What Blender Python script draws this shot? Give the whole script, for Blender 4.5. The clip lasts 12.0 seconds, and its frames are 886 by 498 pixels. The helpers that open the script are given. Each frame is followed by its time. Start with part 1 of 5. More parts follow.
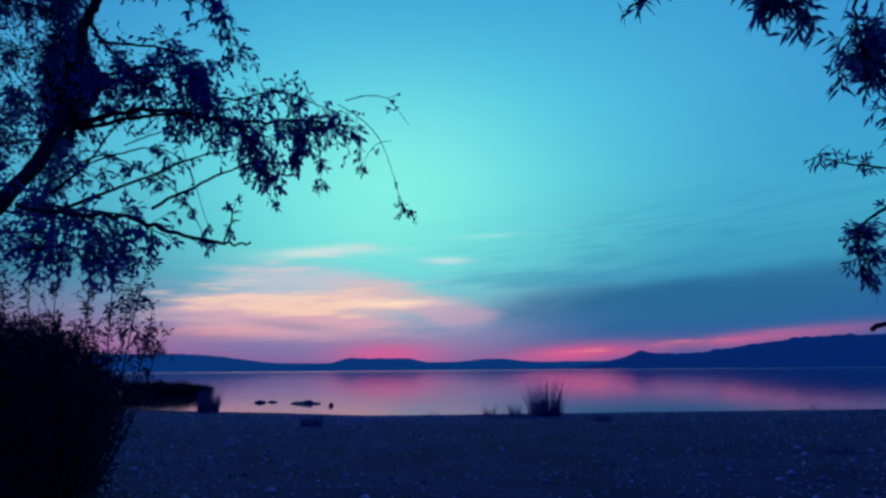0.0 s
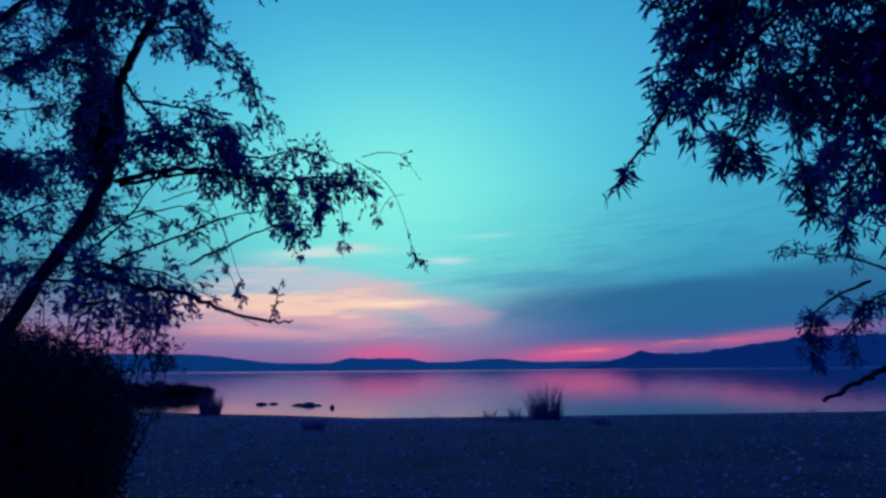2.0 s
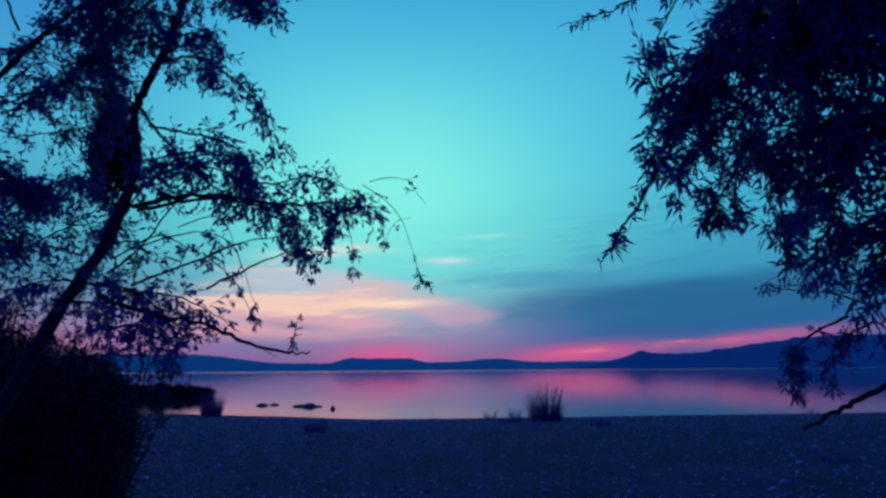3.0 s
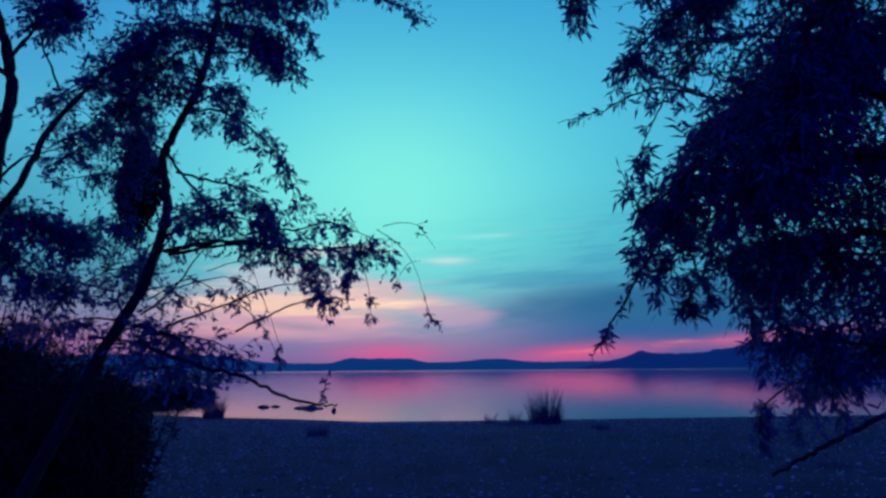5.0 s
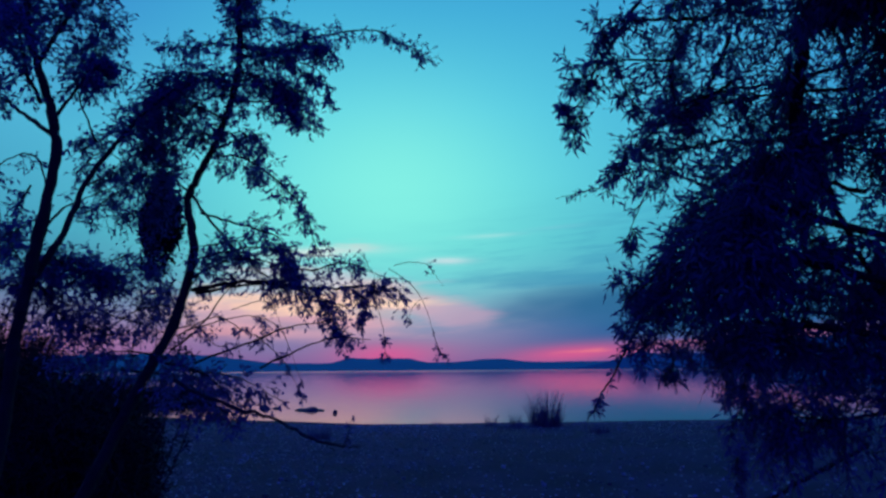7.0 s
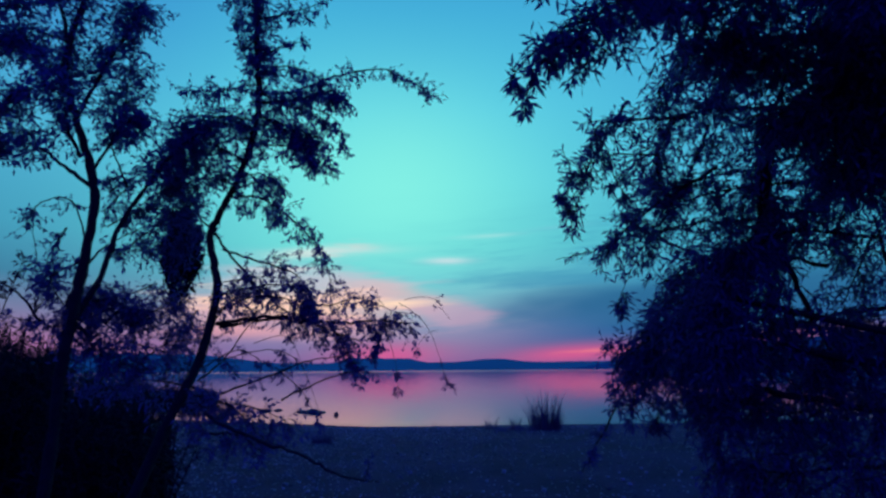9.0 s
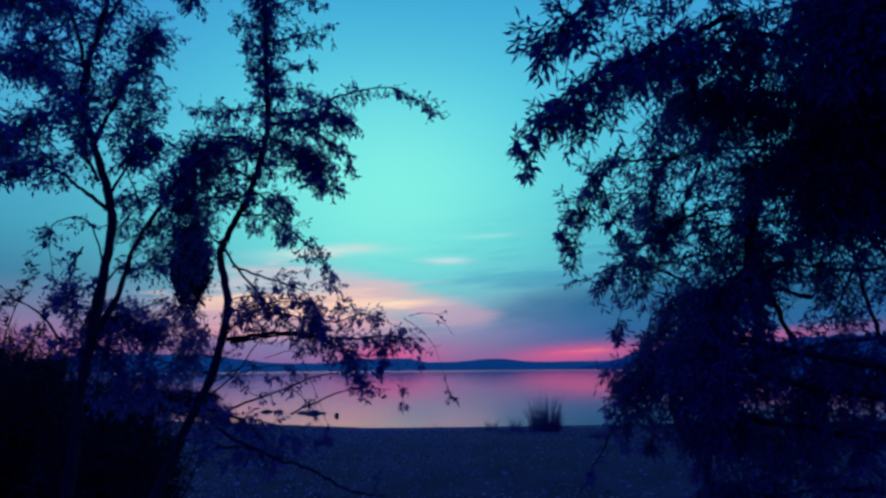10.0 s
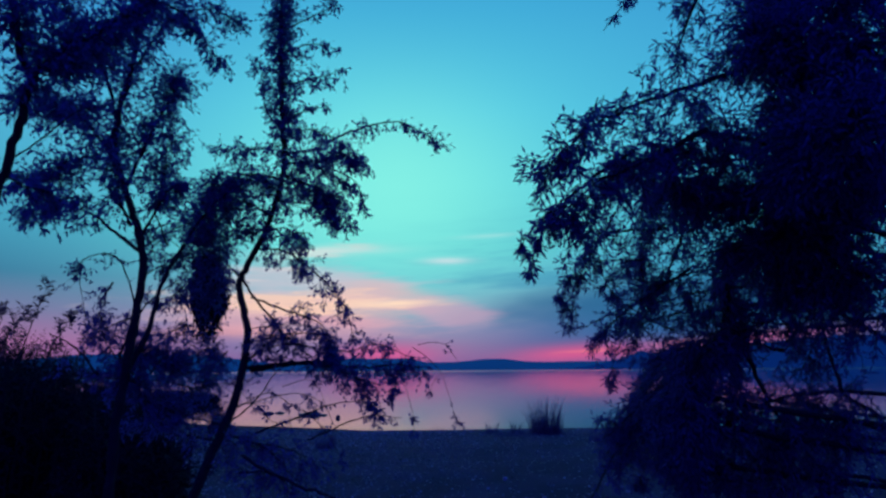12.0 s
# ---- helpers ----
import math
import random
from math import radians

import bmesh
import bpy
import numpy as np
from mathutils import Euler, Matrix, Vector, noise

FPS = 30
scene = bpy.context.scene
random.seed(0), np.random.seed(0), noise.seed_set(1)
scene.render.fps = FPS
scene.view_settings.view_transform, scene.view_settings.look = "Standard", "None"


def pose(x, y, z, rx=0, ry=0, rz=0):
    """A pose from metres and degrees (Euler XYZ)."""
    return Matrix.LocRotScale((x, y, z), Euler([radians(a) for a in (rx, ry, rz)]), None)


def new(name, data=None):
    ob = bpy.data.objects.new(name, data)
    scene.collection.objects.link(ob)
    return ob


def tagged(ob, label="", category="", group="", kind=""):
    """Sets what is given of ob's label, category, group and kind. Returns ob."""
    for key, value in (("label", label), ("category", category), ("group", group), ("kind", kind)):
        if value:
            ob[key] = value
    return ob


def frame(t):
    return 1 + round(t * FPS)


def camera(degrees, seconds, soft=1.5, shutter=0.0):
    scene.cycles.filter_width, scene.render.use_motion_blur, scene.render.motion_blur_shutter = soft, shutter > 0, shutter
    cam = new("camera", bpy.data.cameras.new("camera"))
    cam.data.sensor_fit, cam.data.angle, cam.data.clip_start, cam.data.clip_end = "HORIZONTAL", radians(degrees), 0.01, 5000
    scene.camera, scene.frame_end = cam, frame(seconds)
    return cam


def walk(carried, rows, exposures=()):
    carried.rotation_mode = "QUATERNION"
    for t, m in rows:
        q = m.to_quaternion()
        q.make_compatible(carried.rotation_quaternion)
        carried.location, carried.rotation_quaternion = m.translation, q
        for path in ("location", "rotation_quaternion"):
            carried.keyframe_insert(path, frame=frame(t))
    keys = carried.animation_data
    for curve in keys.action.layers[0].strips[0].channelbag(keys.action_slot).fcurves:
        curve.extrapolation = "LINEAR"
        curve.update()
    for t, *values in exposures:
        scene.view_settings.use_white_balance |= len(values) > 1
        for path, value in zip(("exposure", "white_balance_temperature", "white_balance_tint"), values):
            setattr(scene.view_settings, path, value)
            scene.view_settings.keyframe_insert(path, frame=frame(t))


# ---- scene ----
cam = camera(75, 12.0, soft=2.7)
EYE, TILT, LEAN = 1.5, 11.776, -0.45
STEP = Vector((-0.01277, -0.08293, 0.0517))


def gone(t):
    """Seconds of even travel at t: the glide quickens a little towards its end."""
    return t + 0.00023 * t * t + 0.000156 * t ** 3


walk(cam, [(t, pose(STEP.x * gone(t), STEP.y * gone(t), EYE + STEP.z * gone(t), 90 + TILT, 0, 0) @ pose(0, 0, 0, 0, 0, LEAN))
           for t in (0.0, 1.5, 3.0, 4.5, 6.0, 7.5, 9.0, 10.5, 12.0)])


# ---------------------------------------------------------------- node helpers
def lin(r, g, b):
    """Linear colour of a display colour, 0 to 255."""
    return tuple((c / 255 / 12.92) if c <= 10 else ((c / 255 + 0.055) / 1.055) ** 2.4 for c in (r, g, b)) + (1.0,)


class Net:
    def __init__(self, tree):
        self.tree = tree

    def node(self, kind, **props):
        n = self.tree.nodes.new(kind)
        for k, v in props.items():
            setattr(n, k, v)
        return n

    def put(self, socket, value):
        if isinstance(value, bpy.types.NodeSocket):
            self.tree.links.new(value, socket)
        else:
            socket.default_value = value

    def math(self, op, a, b=0.0, c=0.0, clamp=False):
        n = self.node("ShaderNodeMath", operation=op, use_clamp=clamp)
        for s, v in zip(n.inputs, (a, b, c)):
            self.put(s, v)
        return n.outputs[0]

    def mix(self, f, a, b, blend="MIX"):
        n = self.node("ShaderNodeMix", data_type="RGBA", blend_type=blend)
        self.put(n.inputs[0], f)
        self.put(n.inputs[6], a)
        self.put(n.inputs[7], b)
        return n.outputs[2]

    def span(self, x, a, b, lo=0.0, hi=1.0, smooth=True):
        n = self.node("ShaderNodeMapRange", interpolation_type="SMOOTHSTEP" if smooth else "LINEAR")
        for s, v in zip(n.inputs, (x, a, b, lo, hi)):
            self.put(s, v)
        return n.outputs[0]

    def ramp(self, x, stops):
        n = self.node("ShaderNodeValToRGB")
        self.put(n.inputs[0], x)
        el = n.color_ramp.elements
        while len(el) < len(stops):
            el.new(0.5)
        for e, (p, c) in zip(el, stops):
            e.position, e.color = p, c
        return n.outputs[0]

    def noise(self, v, scale, detail=3.0, rough=0.55):
        n = self.node("ShaderNodeTexNoise")
        self.put(n.inputs["Vector"], v)
        n.inputs["Scale"].default_value, n.inputs["Detail"].default_value, n.inputs["Roughness"].default_value = scale, detail, rough
        return n.outputs[0]

    def vector(self, x, y, z=0.0):
        n = self.node("ShaderNodeCombineXYZ")
        for s, v in zip(n.inputs, (x, y, z)):
            self.put(s, v)
        return n.outputs[0]


# ---------------------------------------------------------------- dusk sky
def build_world():
    world = bpy.data.worlds.new("dusk_sky")
    scene.world = world
    world.use_nodes = True
    world.node_tree.nodes.clear()
    n = Net(world.node_tree)
    way = n.node("ShaderNodeTexCoord").outputs["Generated"]
    split = n.node("ShaderNodeSeparateXYZ")
    n.put(split.inputs[0], way)
    x, y, z = split.outputs
    az = n.math("MULTIPLY", n.math("ARCTAN2", x, y), 57.2958)
    el = n.math("MULTIPLY", n.math("ARCSINE", z), 57.2958)
    h = n.math("DIVIDE", el, 90.0, clamp=True)

    def column(stops):
        return n.ramp(h, [(e / 90, lin(*c)) for e, c in stops])

    left = column([(0, (130, 84, 148)), (2.5, (165, 112, 160)), (5, (118, 122, 162)), (8, (60, 126, 160)), (12, (68, 156, 188)),
                   (20, (78, 176, 212)), (30, (56, 142, 206)), (50, (28, 78, 190)), (90, (18, 38, 200))])
    centre = column([(0, (120, 84, 150)), (2, (140, 106, 160)), (4, (140, 130, 176)), (6.5, (124, 164, 192)), (9, (104, 190, 208)),
                     (12, (98, 208, 214)), (18, (98, 214, 226)), (25, (86, 202, 228)), (34, (66, 174, 218)), (50, (34, 96, 200)), (90, (18, 38, 200))])
    right = column([(0, (80, 84, 148)), (1.8, (62, 92, 152)), (4, (42, 98, 155)), (6, (36, 102, 156)), (9, (60, 150, 186)),
                    (13, (62, 164, 200)), (18, (58, 160, 208)), (27, (50, 138, 205)), (45, (30, 80, 195)), (90, (18, 38, 200))])
    night = column([(0, (30, 40, 180)), (20, (26, 40, 195)), (50, (20, 38, 202)), (90, (18, 38, 200))])
    col = n.mix(n.span(az, -42.0, -12.0), left, centre)
    col = n.mix(n.span(az, 0.0, n.math("ADD", 12.0, n.math("MULTIPLY", n.math("MAXIMUM", el, 0.0), 1.5))), col, right)

    # cloud grain, drawn out along the horizon
    lean = n.math("SUBTRACT", el, n.math("MULTIPLY", az, 0.045))
    streak = n.noise(n.vector(n.math("MULTIPLY", az, 0.07), n.math("MULTIPLY", lean, 0.55)), 1.0, 5.0, 0.6)
    fine = n.noise(n.vector(n.math("MULTIPLY", az, 0.16), n.math("MULTIPLY", lean, 1.5)), 1.0, 4.0, 0.55)
    broad = n.noise(n.vector(n.math("MULTIPLY", az, 0.05), n.math("MULTIPLY", lean, 0.16)), 1.0, 3.0)

    def bank(a0, e0, wide, tall, slope=0.0):
        """A soft bank of cloud about an azimuth and elevation."""
        da = n.math("SUBTRACT", az, a0)
        de = n.math("SUBTRACT", n.math("SUBTRACT", el, e0), n.math("MULTIPLY", da, slope))
        p = n.math("DIVIDE", da, wide)
        q = n.math("DIVIDE", de, tall)
        s = n.math("ADD", n.math("MULTIPLY", p, p), n.math("MULTIPLY", q, q))
        return n.math("EXPONENT", n.math("MULTIPLY", s, -1.0))

    def lay(col, mask, grain, amount, colour):
        f = n.math("MULTIPLY", mask, amount)
        if grain is not None:
            f = n.math("MULTIPLY", f, grain)
        return n.mix(n.math("MINIMUM", f, 1.0), col, lin(*colour))

    glow_f = bank(-5, 17.0, 13, 9.5)
    s_soft = n.span(streak, 0.34, 0.6, 0.25, 1.0)
    s_fine = n.span(fine, 0.45, 0.66)
    s_broad = n.span(broad, 0.35, 0.6)
    def edge(mask, grain, k, lo, hi):
        """A bank whose rim the grain frays."""
        return n.math("MULTIPLY", n.span(mask, 0.03, 0.25), n.span(n.math("ADD", mask, n.math("MULTIPLY", n.math("SUBTRACT", grain, 0.5), k)), lo, hi))

    col = lay(col, glow_f, None, 0.85, (136, 244, 229))
    col = lay(col, bank(18, 13.5, 24, 4.5, 0.1), s_soft, 0.22, (92, 192, 208))
    col = lay(col, bank(20, 11.5, 22, 3.5, 0.1), s_fine, 0.28, (44, 128, 180))
    col = lay(col, edge(bank(25, 6.2, 21, 2.5, 0.05), broad, 1.6, 0.2, 0.85), None, 0.88, (42, 104, 148))
    col = lay(col, edge(bank(10, 8.6, 10, 1.2, 0.02), streak, 1.8, 0.3, 0.9), None, 0.45, (54, 138, 180))
    col = lay(col, bank(12, 4.4, 7, 1.7, 0.0), s_soft, 0.55, (60, 110, 162))
    col = lay(col, edge(bank(-14, 7.6, 13, 3.0, 0.02), streak, 1.8, 0.3, 0.95), None, 0.85, (196, 196, 210))
    col = lay(col, edge(bank(-14, 5.0, 13, 2.6, -0.02), streak, 1.5, 0.25, 0.9), None, 0.9, (216, 172, 186))
    col = lay(col, edge(bank(-16, 9.6, 8, 1.3, 0.30), streak, 1.6, 0.3, 0.9), s_fine, 0.6, (222, 208, 210))
    col = lay(col, bank(-13.5, 11.2, 4.5, 0.45, 0.12), s_soft, 0.75, (226, 230, 224))
    col = lay(col, edge(bank(-6, 7.0, 7, 2.0, -0.12), broad, 1.6, 0.25, 0.9), None, 0.7, (226, 184, 188))
    col = lay(col, edge(bank(0.5, 5.4, 5.5, 1.7, -0.12), streak, 1.4, 0.25, 0.9), None, 0.6, (206, 164, 190))
    col = lay(col, edge(bank(-12, 4.0, 10, 1.6, 0.0), broad, 1.2, 0.25, 0.9), None, 0.4, (222, 160, 180))
    col = lay(col, edge(bank(-15, 6.3, 13, 1.5, 0.02), fine, 2.2, 0.35, 1.0), None, 0.85, (248, 208, 188))
    col = lay(col, bank(-5, 6.4, 4.5, 0.35, 0.03), s_soft, 1.0, (255, 222, 196))
    col = lay(col, bank(-12, 5.5, 5, 0.3, -0.03), s_soft, 0.8, (255, 214, 186))
    col = lay(col, bank(-14, 4.1, 5, 0.45, -0.09), s_soft, 0.75, (148, 140, 172))
    col = lay(col, bank(-22, 3.4, 5, 0.6, 0.02), s_soft, 0.5, (236, 158, 160))
    col = lay(col, bank(-16, 2.3, 7, 1.0, 0.0), None, 0.52, (112, 118, 170))
    col = lay(col, bank(-5.5, 1.4, 5.0, 1.2, 0.0), None, 0.75, (222, 88, 150))
    col = lay(col, bank(24, 2.15, 12, 0.55, 0.075), s_broad, 0.85, (200, 98, 148))
    col = lay(col, bank(12.5, 1.4, 6, 0.85, 0.06), None, 0.85, (222, 92, 146))
    col = lay(col, bank(20, 2.1, 9, 0.22, 0.08), s_fine, 0.8, (244, 132, 140))
    col = lay(col, bank(0.4, 10.6, 2.2, 0.32, 0.0), None, 0.8, (205, 225, 232))
    col = lay(col, bank(4.6, 13.0, 3.2, 0.22, 0.03), s_soft, 0.6, (170, 228, 228))
    col = lay(col, bank(11.5, 13.6, 2.5, 0.2, 0.03), s_soft, 0.5, (130, 210, 224))
    col = lay(col, bank(-12, 11.3, 6, 0.4, 0.05), s_soft, 0.7, (205, 226, 226))
    # away from the afterglow the dome falls to deep blue
    away = n.math("MAXIMUM", n.span(n.math("ABSOLUTE", az), 48.0, 95.0), n.span(el, 38.0, 75.0))
    col = n.mix(away, col, night)
    back = n.node("ShaderNodeBackground")
    n.put(back.inputs[0], col)
    back.inputs[1].default_value = 1.0
    out = n.node("ShaderNodeOutputWorld")
    n.put(out.inputs[0], back.outputs[0])


build_world()


# ---------------------------------------------------------------- materials
def material(name, base, other, scale=8.0, rough=0.8, bump=0.3, fine=60.0, metal=0.0, island=0.0, own=False, glow=None, spec=0.3):
    m = bpy.data.materials.new(name)
    m.use_nodes = True
    n = Net(m.node_tree)
    b = m.node_tree.nodes["Principled BSDF"]
    where = n.node("ShaderNodeTexCoord").outputs["Object"]
    big, small = n.noise(where, scale, 4.0), n.noise(where, fine, 3.0)
    f = n.math("ADD", n.math("MULTIPLY", n.span(big, 0.35, 0.65), 0.65), n.math("MULTIPLY", small, 0.35))
    col = n.mix(f, (*base, 1.0), (*other, 1.0))
    if island:
        r = n.node("ShaderNodeNewGeometry").outputs["Random Per Island"]
        if own:
            r = n.math("FRACT", n.math("ADD", r, n.node("ShaderNodeObjectInfo").outputs["Random"]))
        col = n.mix(1.0, col, n.ramp(r, [(0, (1 - island, 1 - island, 1 - island, 1)), (1, (1 + island, 1 + island, 1 + island, 1))]), "MULTIPLY")
    n.put(b.inputs["Base Color"], col)
    n.put(b.inputs["Roughness"], n.math("ADD", n.math("MULTIPLY", small, 0.2), rough - 0.1))
    b.inputs["Metallic"].default_value = metal
    b.inputs["Specular IOR Level"].default_value = spec
    # emission that stands in for haze over distant things
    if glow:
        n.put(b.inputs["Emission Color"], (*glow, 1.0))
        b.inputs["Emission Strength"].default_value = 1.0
    if bump:
        k = n.node("ShaderNodeBump")
        k.inputs["Strength"].default_value, k.inputs["Distance"].default_value = bump, 0.02
        n.put(k.inputs["Height"], n.math("ADD", big, n.math("MULTIPLY", small, 0.4)))
        n.put(b.inputs["Normal"], k.outputs[0])
    return m


def let_light_through(m, colour, share):
    """Thin leaves pass on a little of the light that falls on their backs."""
    n = Net(m.node_tree)
    t = n.node("ShaderNodeBsdfTranslucent")
    t.inputs[0].default_value = (*colour, 1.0)
    mixed = n.node("ShaderNodeMixShader")
    mixed.inputs[0].default_value = share
    n.put(mixed.inputs[1], m.node_tree.nodes["Principled BSDF"].outputs[0])
    n.put(mixed.inputs[2], t.outputs[0])
    n.put(m.node_tree.nodes["Material Output"].inputs[0], mixed.outputs[0])
    return m


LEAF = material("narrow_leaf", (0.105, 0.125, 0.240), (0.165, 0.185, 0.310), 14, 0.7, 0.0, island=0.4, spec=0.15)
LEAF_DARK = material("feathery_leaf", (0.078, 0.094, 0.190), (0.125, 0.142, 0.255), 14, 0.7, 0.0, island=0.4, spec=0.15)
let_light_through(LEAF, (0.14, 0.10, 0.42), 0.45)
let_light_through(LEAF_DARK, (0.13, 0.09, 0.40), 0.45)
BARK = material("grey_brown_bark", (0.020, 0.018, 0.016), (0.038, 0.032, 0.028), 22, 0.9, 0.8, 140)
TWIG = material("young_bark", (0.045, 0.035, 0.032), (0.075, 0.060, 0.050), 22, 0.85, 0.0)
SHRUB = material("shrub_leaf", (0.014, 0.020, 0.014), (0.026, 0.034, 0.020), 6, 0.8, 0.0, island=0.4, spec=0.1)
SHRUB_TIP = material("young_shrub_leaf", (0.05, 0.05, 0.08), (0.08, 0.08, 0.11), 6, 0.8, 0.0, island=0.4, spec=0.1)
REED = material("dry_reed", (0.13, 0.10, 0.14), (0.23, 0.18, 0.22), 6, 0.8, 0.0, island=0.4)
BEACH = material("dark_gravel_beach", (0.030, 0.019, 0.034), (0.085, 0.049, 0.080), 0.9, 0.95, 0.9, 24.0, spec=0.1)
STONE = material("grey_beach_stone", (0.24, 0.225, 0.165), (0.60, 0.56, 0.40), 9, 0.75, 0.4, 70, island=0.75, own=True)
ROCK = material("wet_dark_rock", (0.035, 0.035, 0.04), (0.07, 0.068, 0.07), 3, 0.5, 0.8, 20)
# distance haze is put into the hills' bluish base colours and blue emission
HILL_FAR = material("hazed_wooded_hill", (0.020, 0.045, 0.075), (0.030, 0.060, 0.090), 0.004, 1.0, 0.0, 0.02, glow=(0.002, 0.030, 0.125), spec=0.0)
HILL_NEAR = material("hazed_wooded_mountain", (0.016, 0.026, 0.060), (0.024, 0.036, 0.075), 0.004, 1.0, 0.0, 0.02, glow=(0.001, 0.016, 0.098), spec=0.0)


def water_material():
    m = bpy.data.materials.new("still_lake_water")
    m.use_nodes = True
    n = Net(m.node_tree)
    b = m.node_tree.nodes["Principled BSDF"]
    b.inputs["Base Color"].default_value = (0.002, 0.020, 0.036, 1)
    b.inputs["IOR"].default_value = 1.33
    where = n.node("ShaderNodeTexCoord").outputs["Object"]
    stretch = n.node("ShaderNodeMapping")
    stretch.inputs["Scale"].default_value = (0.35, 1.0, 1.0)
    n.put(stretch.inputs[0], where)
    wave, swell = n.noise(stretch.outputs[0], 3.0, 3.0), n.noise(stretch.outputs[0], 0.25, 2.0)
    k = n.node("ShaderNodeBump")
    k.inputs["Strength"].default_value, k.inputs["Distance"].default_value = 0.21, 0.02
    n.put(k.inputs["Height"], n.math("ADD", wave, swell))
    # a breeze ruffles the far side
    part_ = n.node("ShaderNodeSeparateXYZ")
    n.put(part_.inputs[0], where)
    n.put(b.inputs["Roughness"], n.math("ADD", 0.045, n.math("MULTIPLY", n.span(part_.outputs[1], 450.0, 600.0), n.span(part_.outputs[1], 800.0, 1100.0, 0.07, 0.0))))
    n.put(b.inputs["Normal"], k.outputs[0])
    return m


WATER = water_material()


# ---------------------------------------------------------------- mesh helpers
def mesh_of(name, verts, faces, mat, smooth=True):
    me = bpy.data.meshes.new(name)
    me.from_pydata([tuple(v) for v in verts], [], [tuple(f) for f in faces])
    me.materials.append(mat)
    if smooth:
        me.shade_smooth()
    return me


def quads_mesh(name, verts, quads, mat):
    """A mesh of many four-cornered faces, from arrays."""
    me = bpy.data.meshes.new(name)
    nv, nq = len(verts), len(quads)
    me.vertices.add(nv)
    me.vertices.foreach_set("co", np.asarray(verts, dtype=np.float32).ravel())
    me.loops.add(nq * 4)
    me.loops.foreach_set("vertex_index", np.asarray(quads, dtype=np.int32).ravel())
    me.polygons.add(nq)
    me.polygons.foreach_set("loop_start", np.arange(0, nq * 4, 4, dtype=np.int32))
    me.update(calc_edges=True)
    me.validate()
    me.materials.append(mat)
    return me


def child(name, me, parent, label="", kind=""):
    ob = new(name, me)
    ob.parent = parent
    return tagged(ob, label=label, kind=kind)


def thing(name, place, label, category, group=""):
    ob = new(name)
    ob.location = place
    ob.empty_display_size = 0.1
    return tagged(ob, label=label, category=category, group=group)


def curve_through(points, per=6):
    """A smooth line through the points (Catmull-Rom)."""
    p = np.array(points, dtype=float)
    p = np.vstack([2 * p[0] - p[1], p, 2 * p[-1] - p[-2]])
    out = []
    for i in range(1, len(p) - 2):
        for k in range(per):
            t = k / per
            a, b, c, d = p[i - 1], p[i], p[i + 1], p[i + 2]
            out.append(0.5 * (2 * b + (c - a) * t + (2 * a - 5 * b + 4 * c - d) * t * t + (3 * b - a - 3 * c + d) * t ** 3))
    out.append(p[-2])
    return np.array(out)


def unit(v):
    return v / np.maximum(np.linalg.norm(v, axis=-1, keepdims=True), 1e-9)


def tubes(lines, radii, sides):
    """Vertices and quads of tubes along lines (n, k, 3) with radii (n, k)."""
    n, k, _ = lines.shape
    tan = unit(np.gradient(lines, axis=1))
    side = unit(np.cross(tan, np.array([0.31, 0.52, 0.79])))
    up = np.cross(tan, side)
    ang = np.arange(sides) * 2 * math.pi / sides
    ring = lines[:, :, None] + radii[:, :, None, None] * (np.cos(ang)[:, None] * side[:, :, None] + np.sin(ang)[:, None] * up[:, :, None])
    i = np.arange(n)[:, None, None] * k * sides
    j = np.arange(k - 1)[None, :, None] * sides
    s = np.arange(sides)[None, None, :]
    s2 = (s + 1) % sides
    q = np.stack([i + j + s, i + j + s2, i + j + sides + s2, i + j + sides + s], axis=-1)
    return ring.reshape(-1, 3), q.reshape(-1, 4)


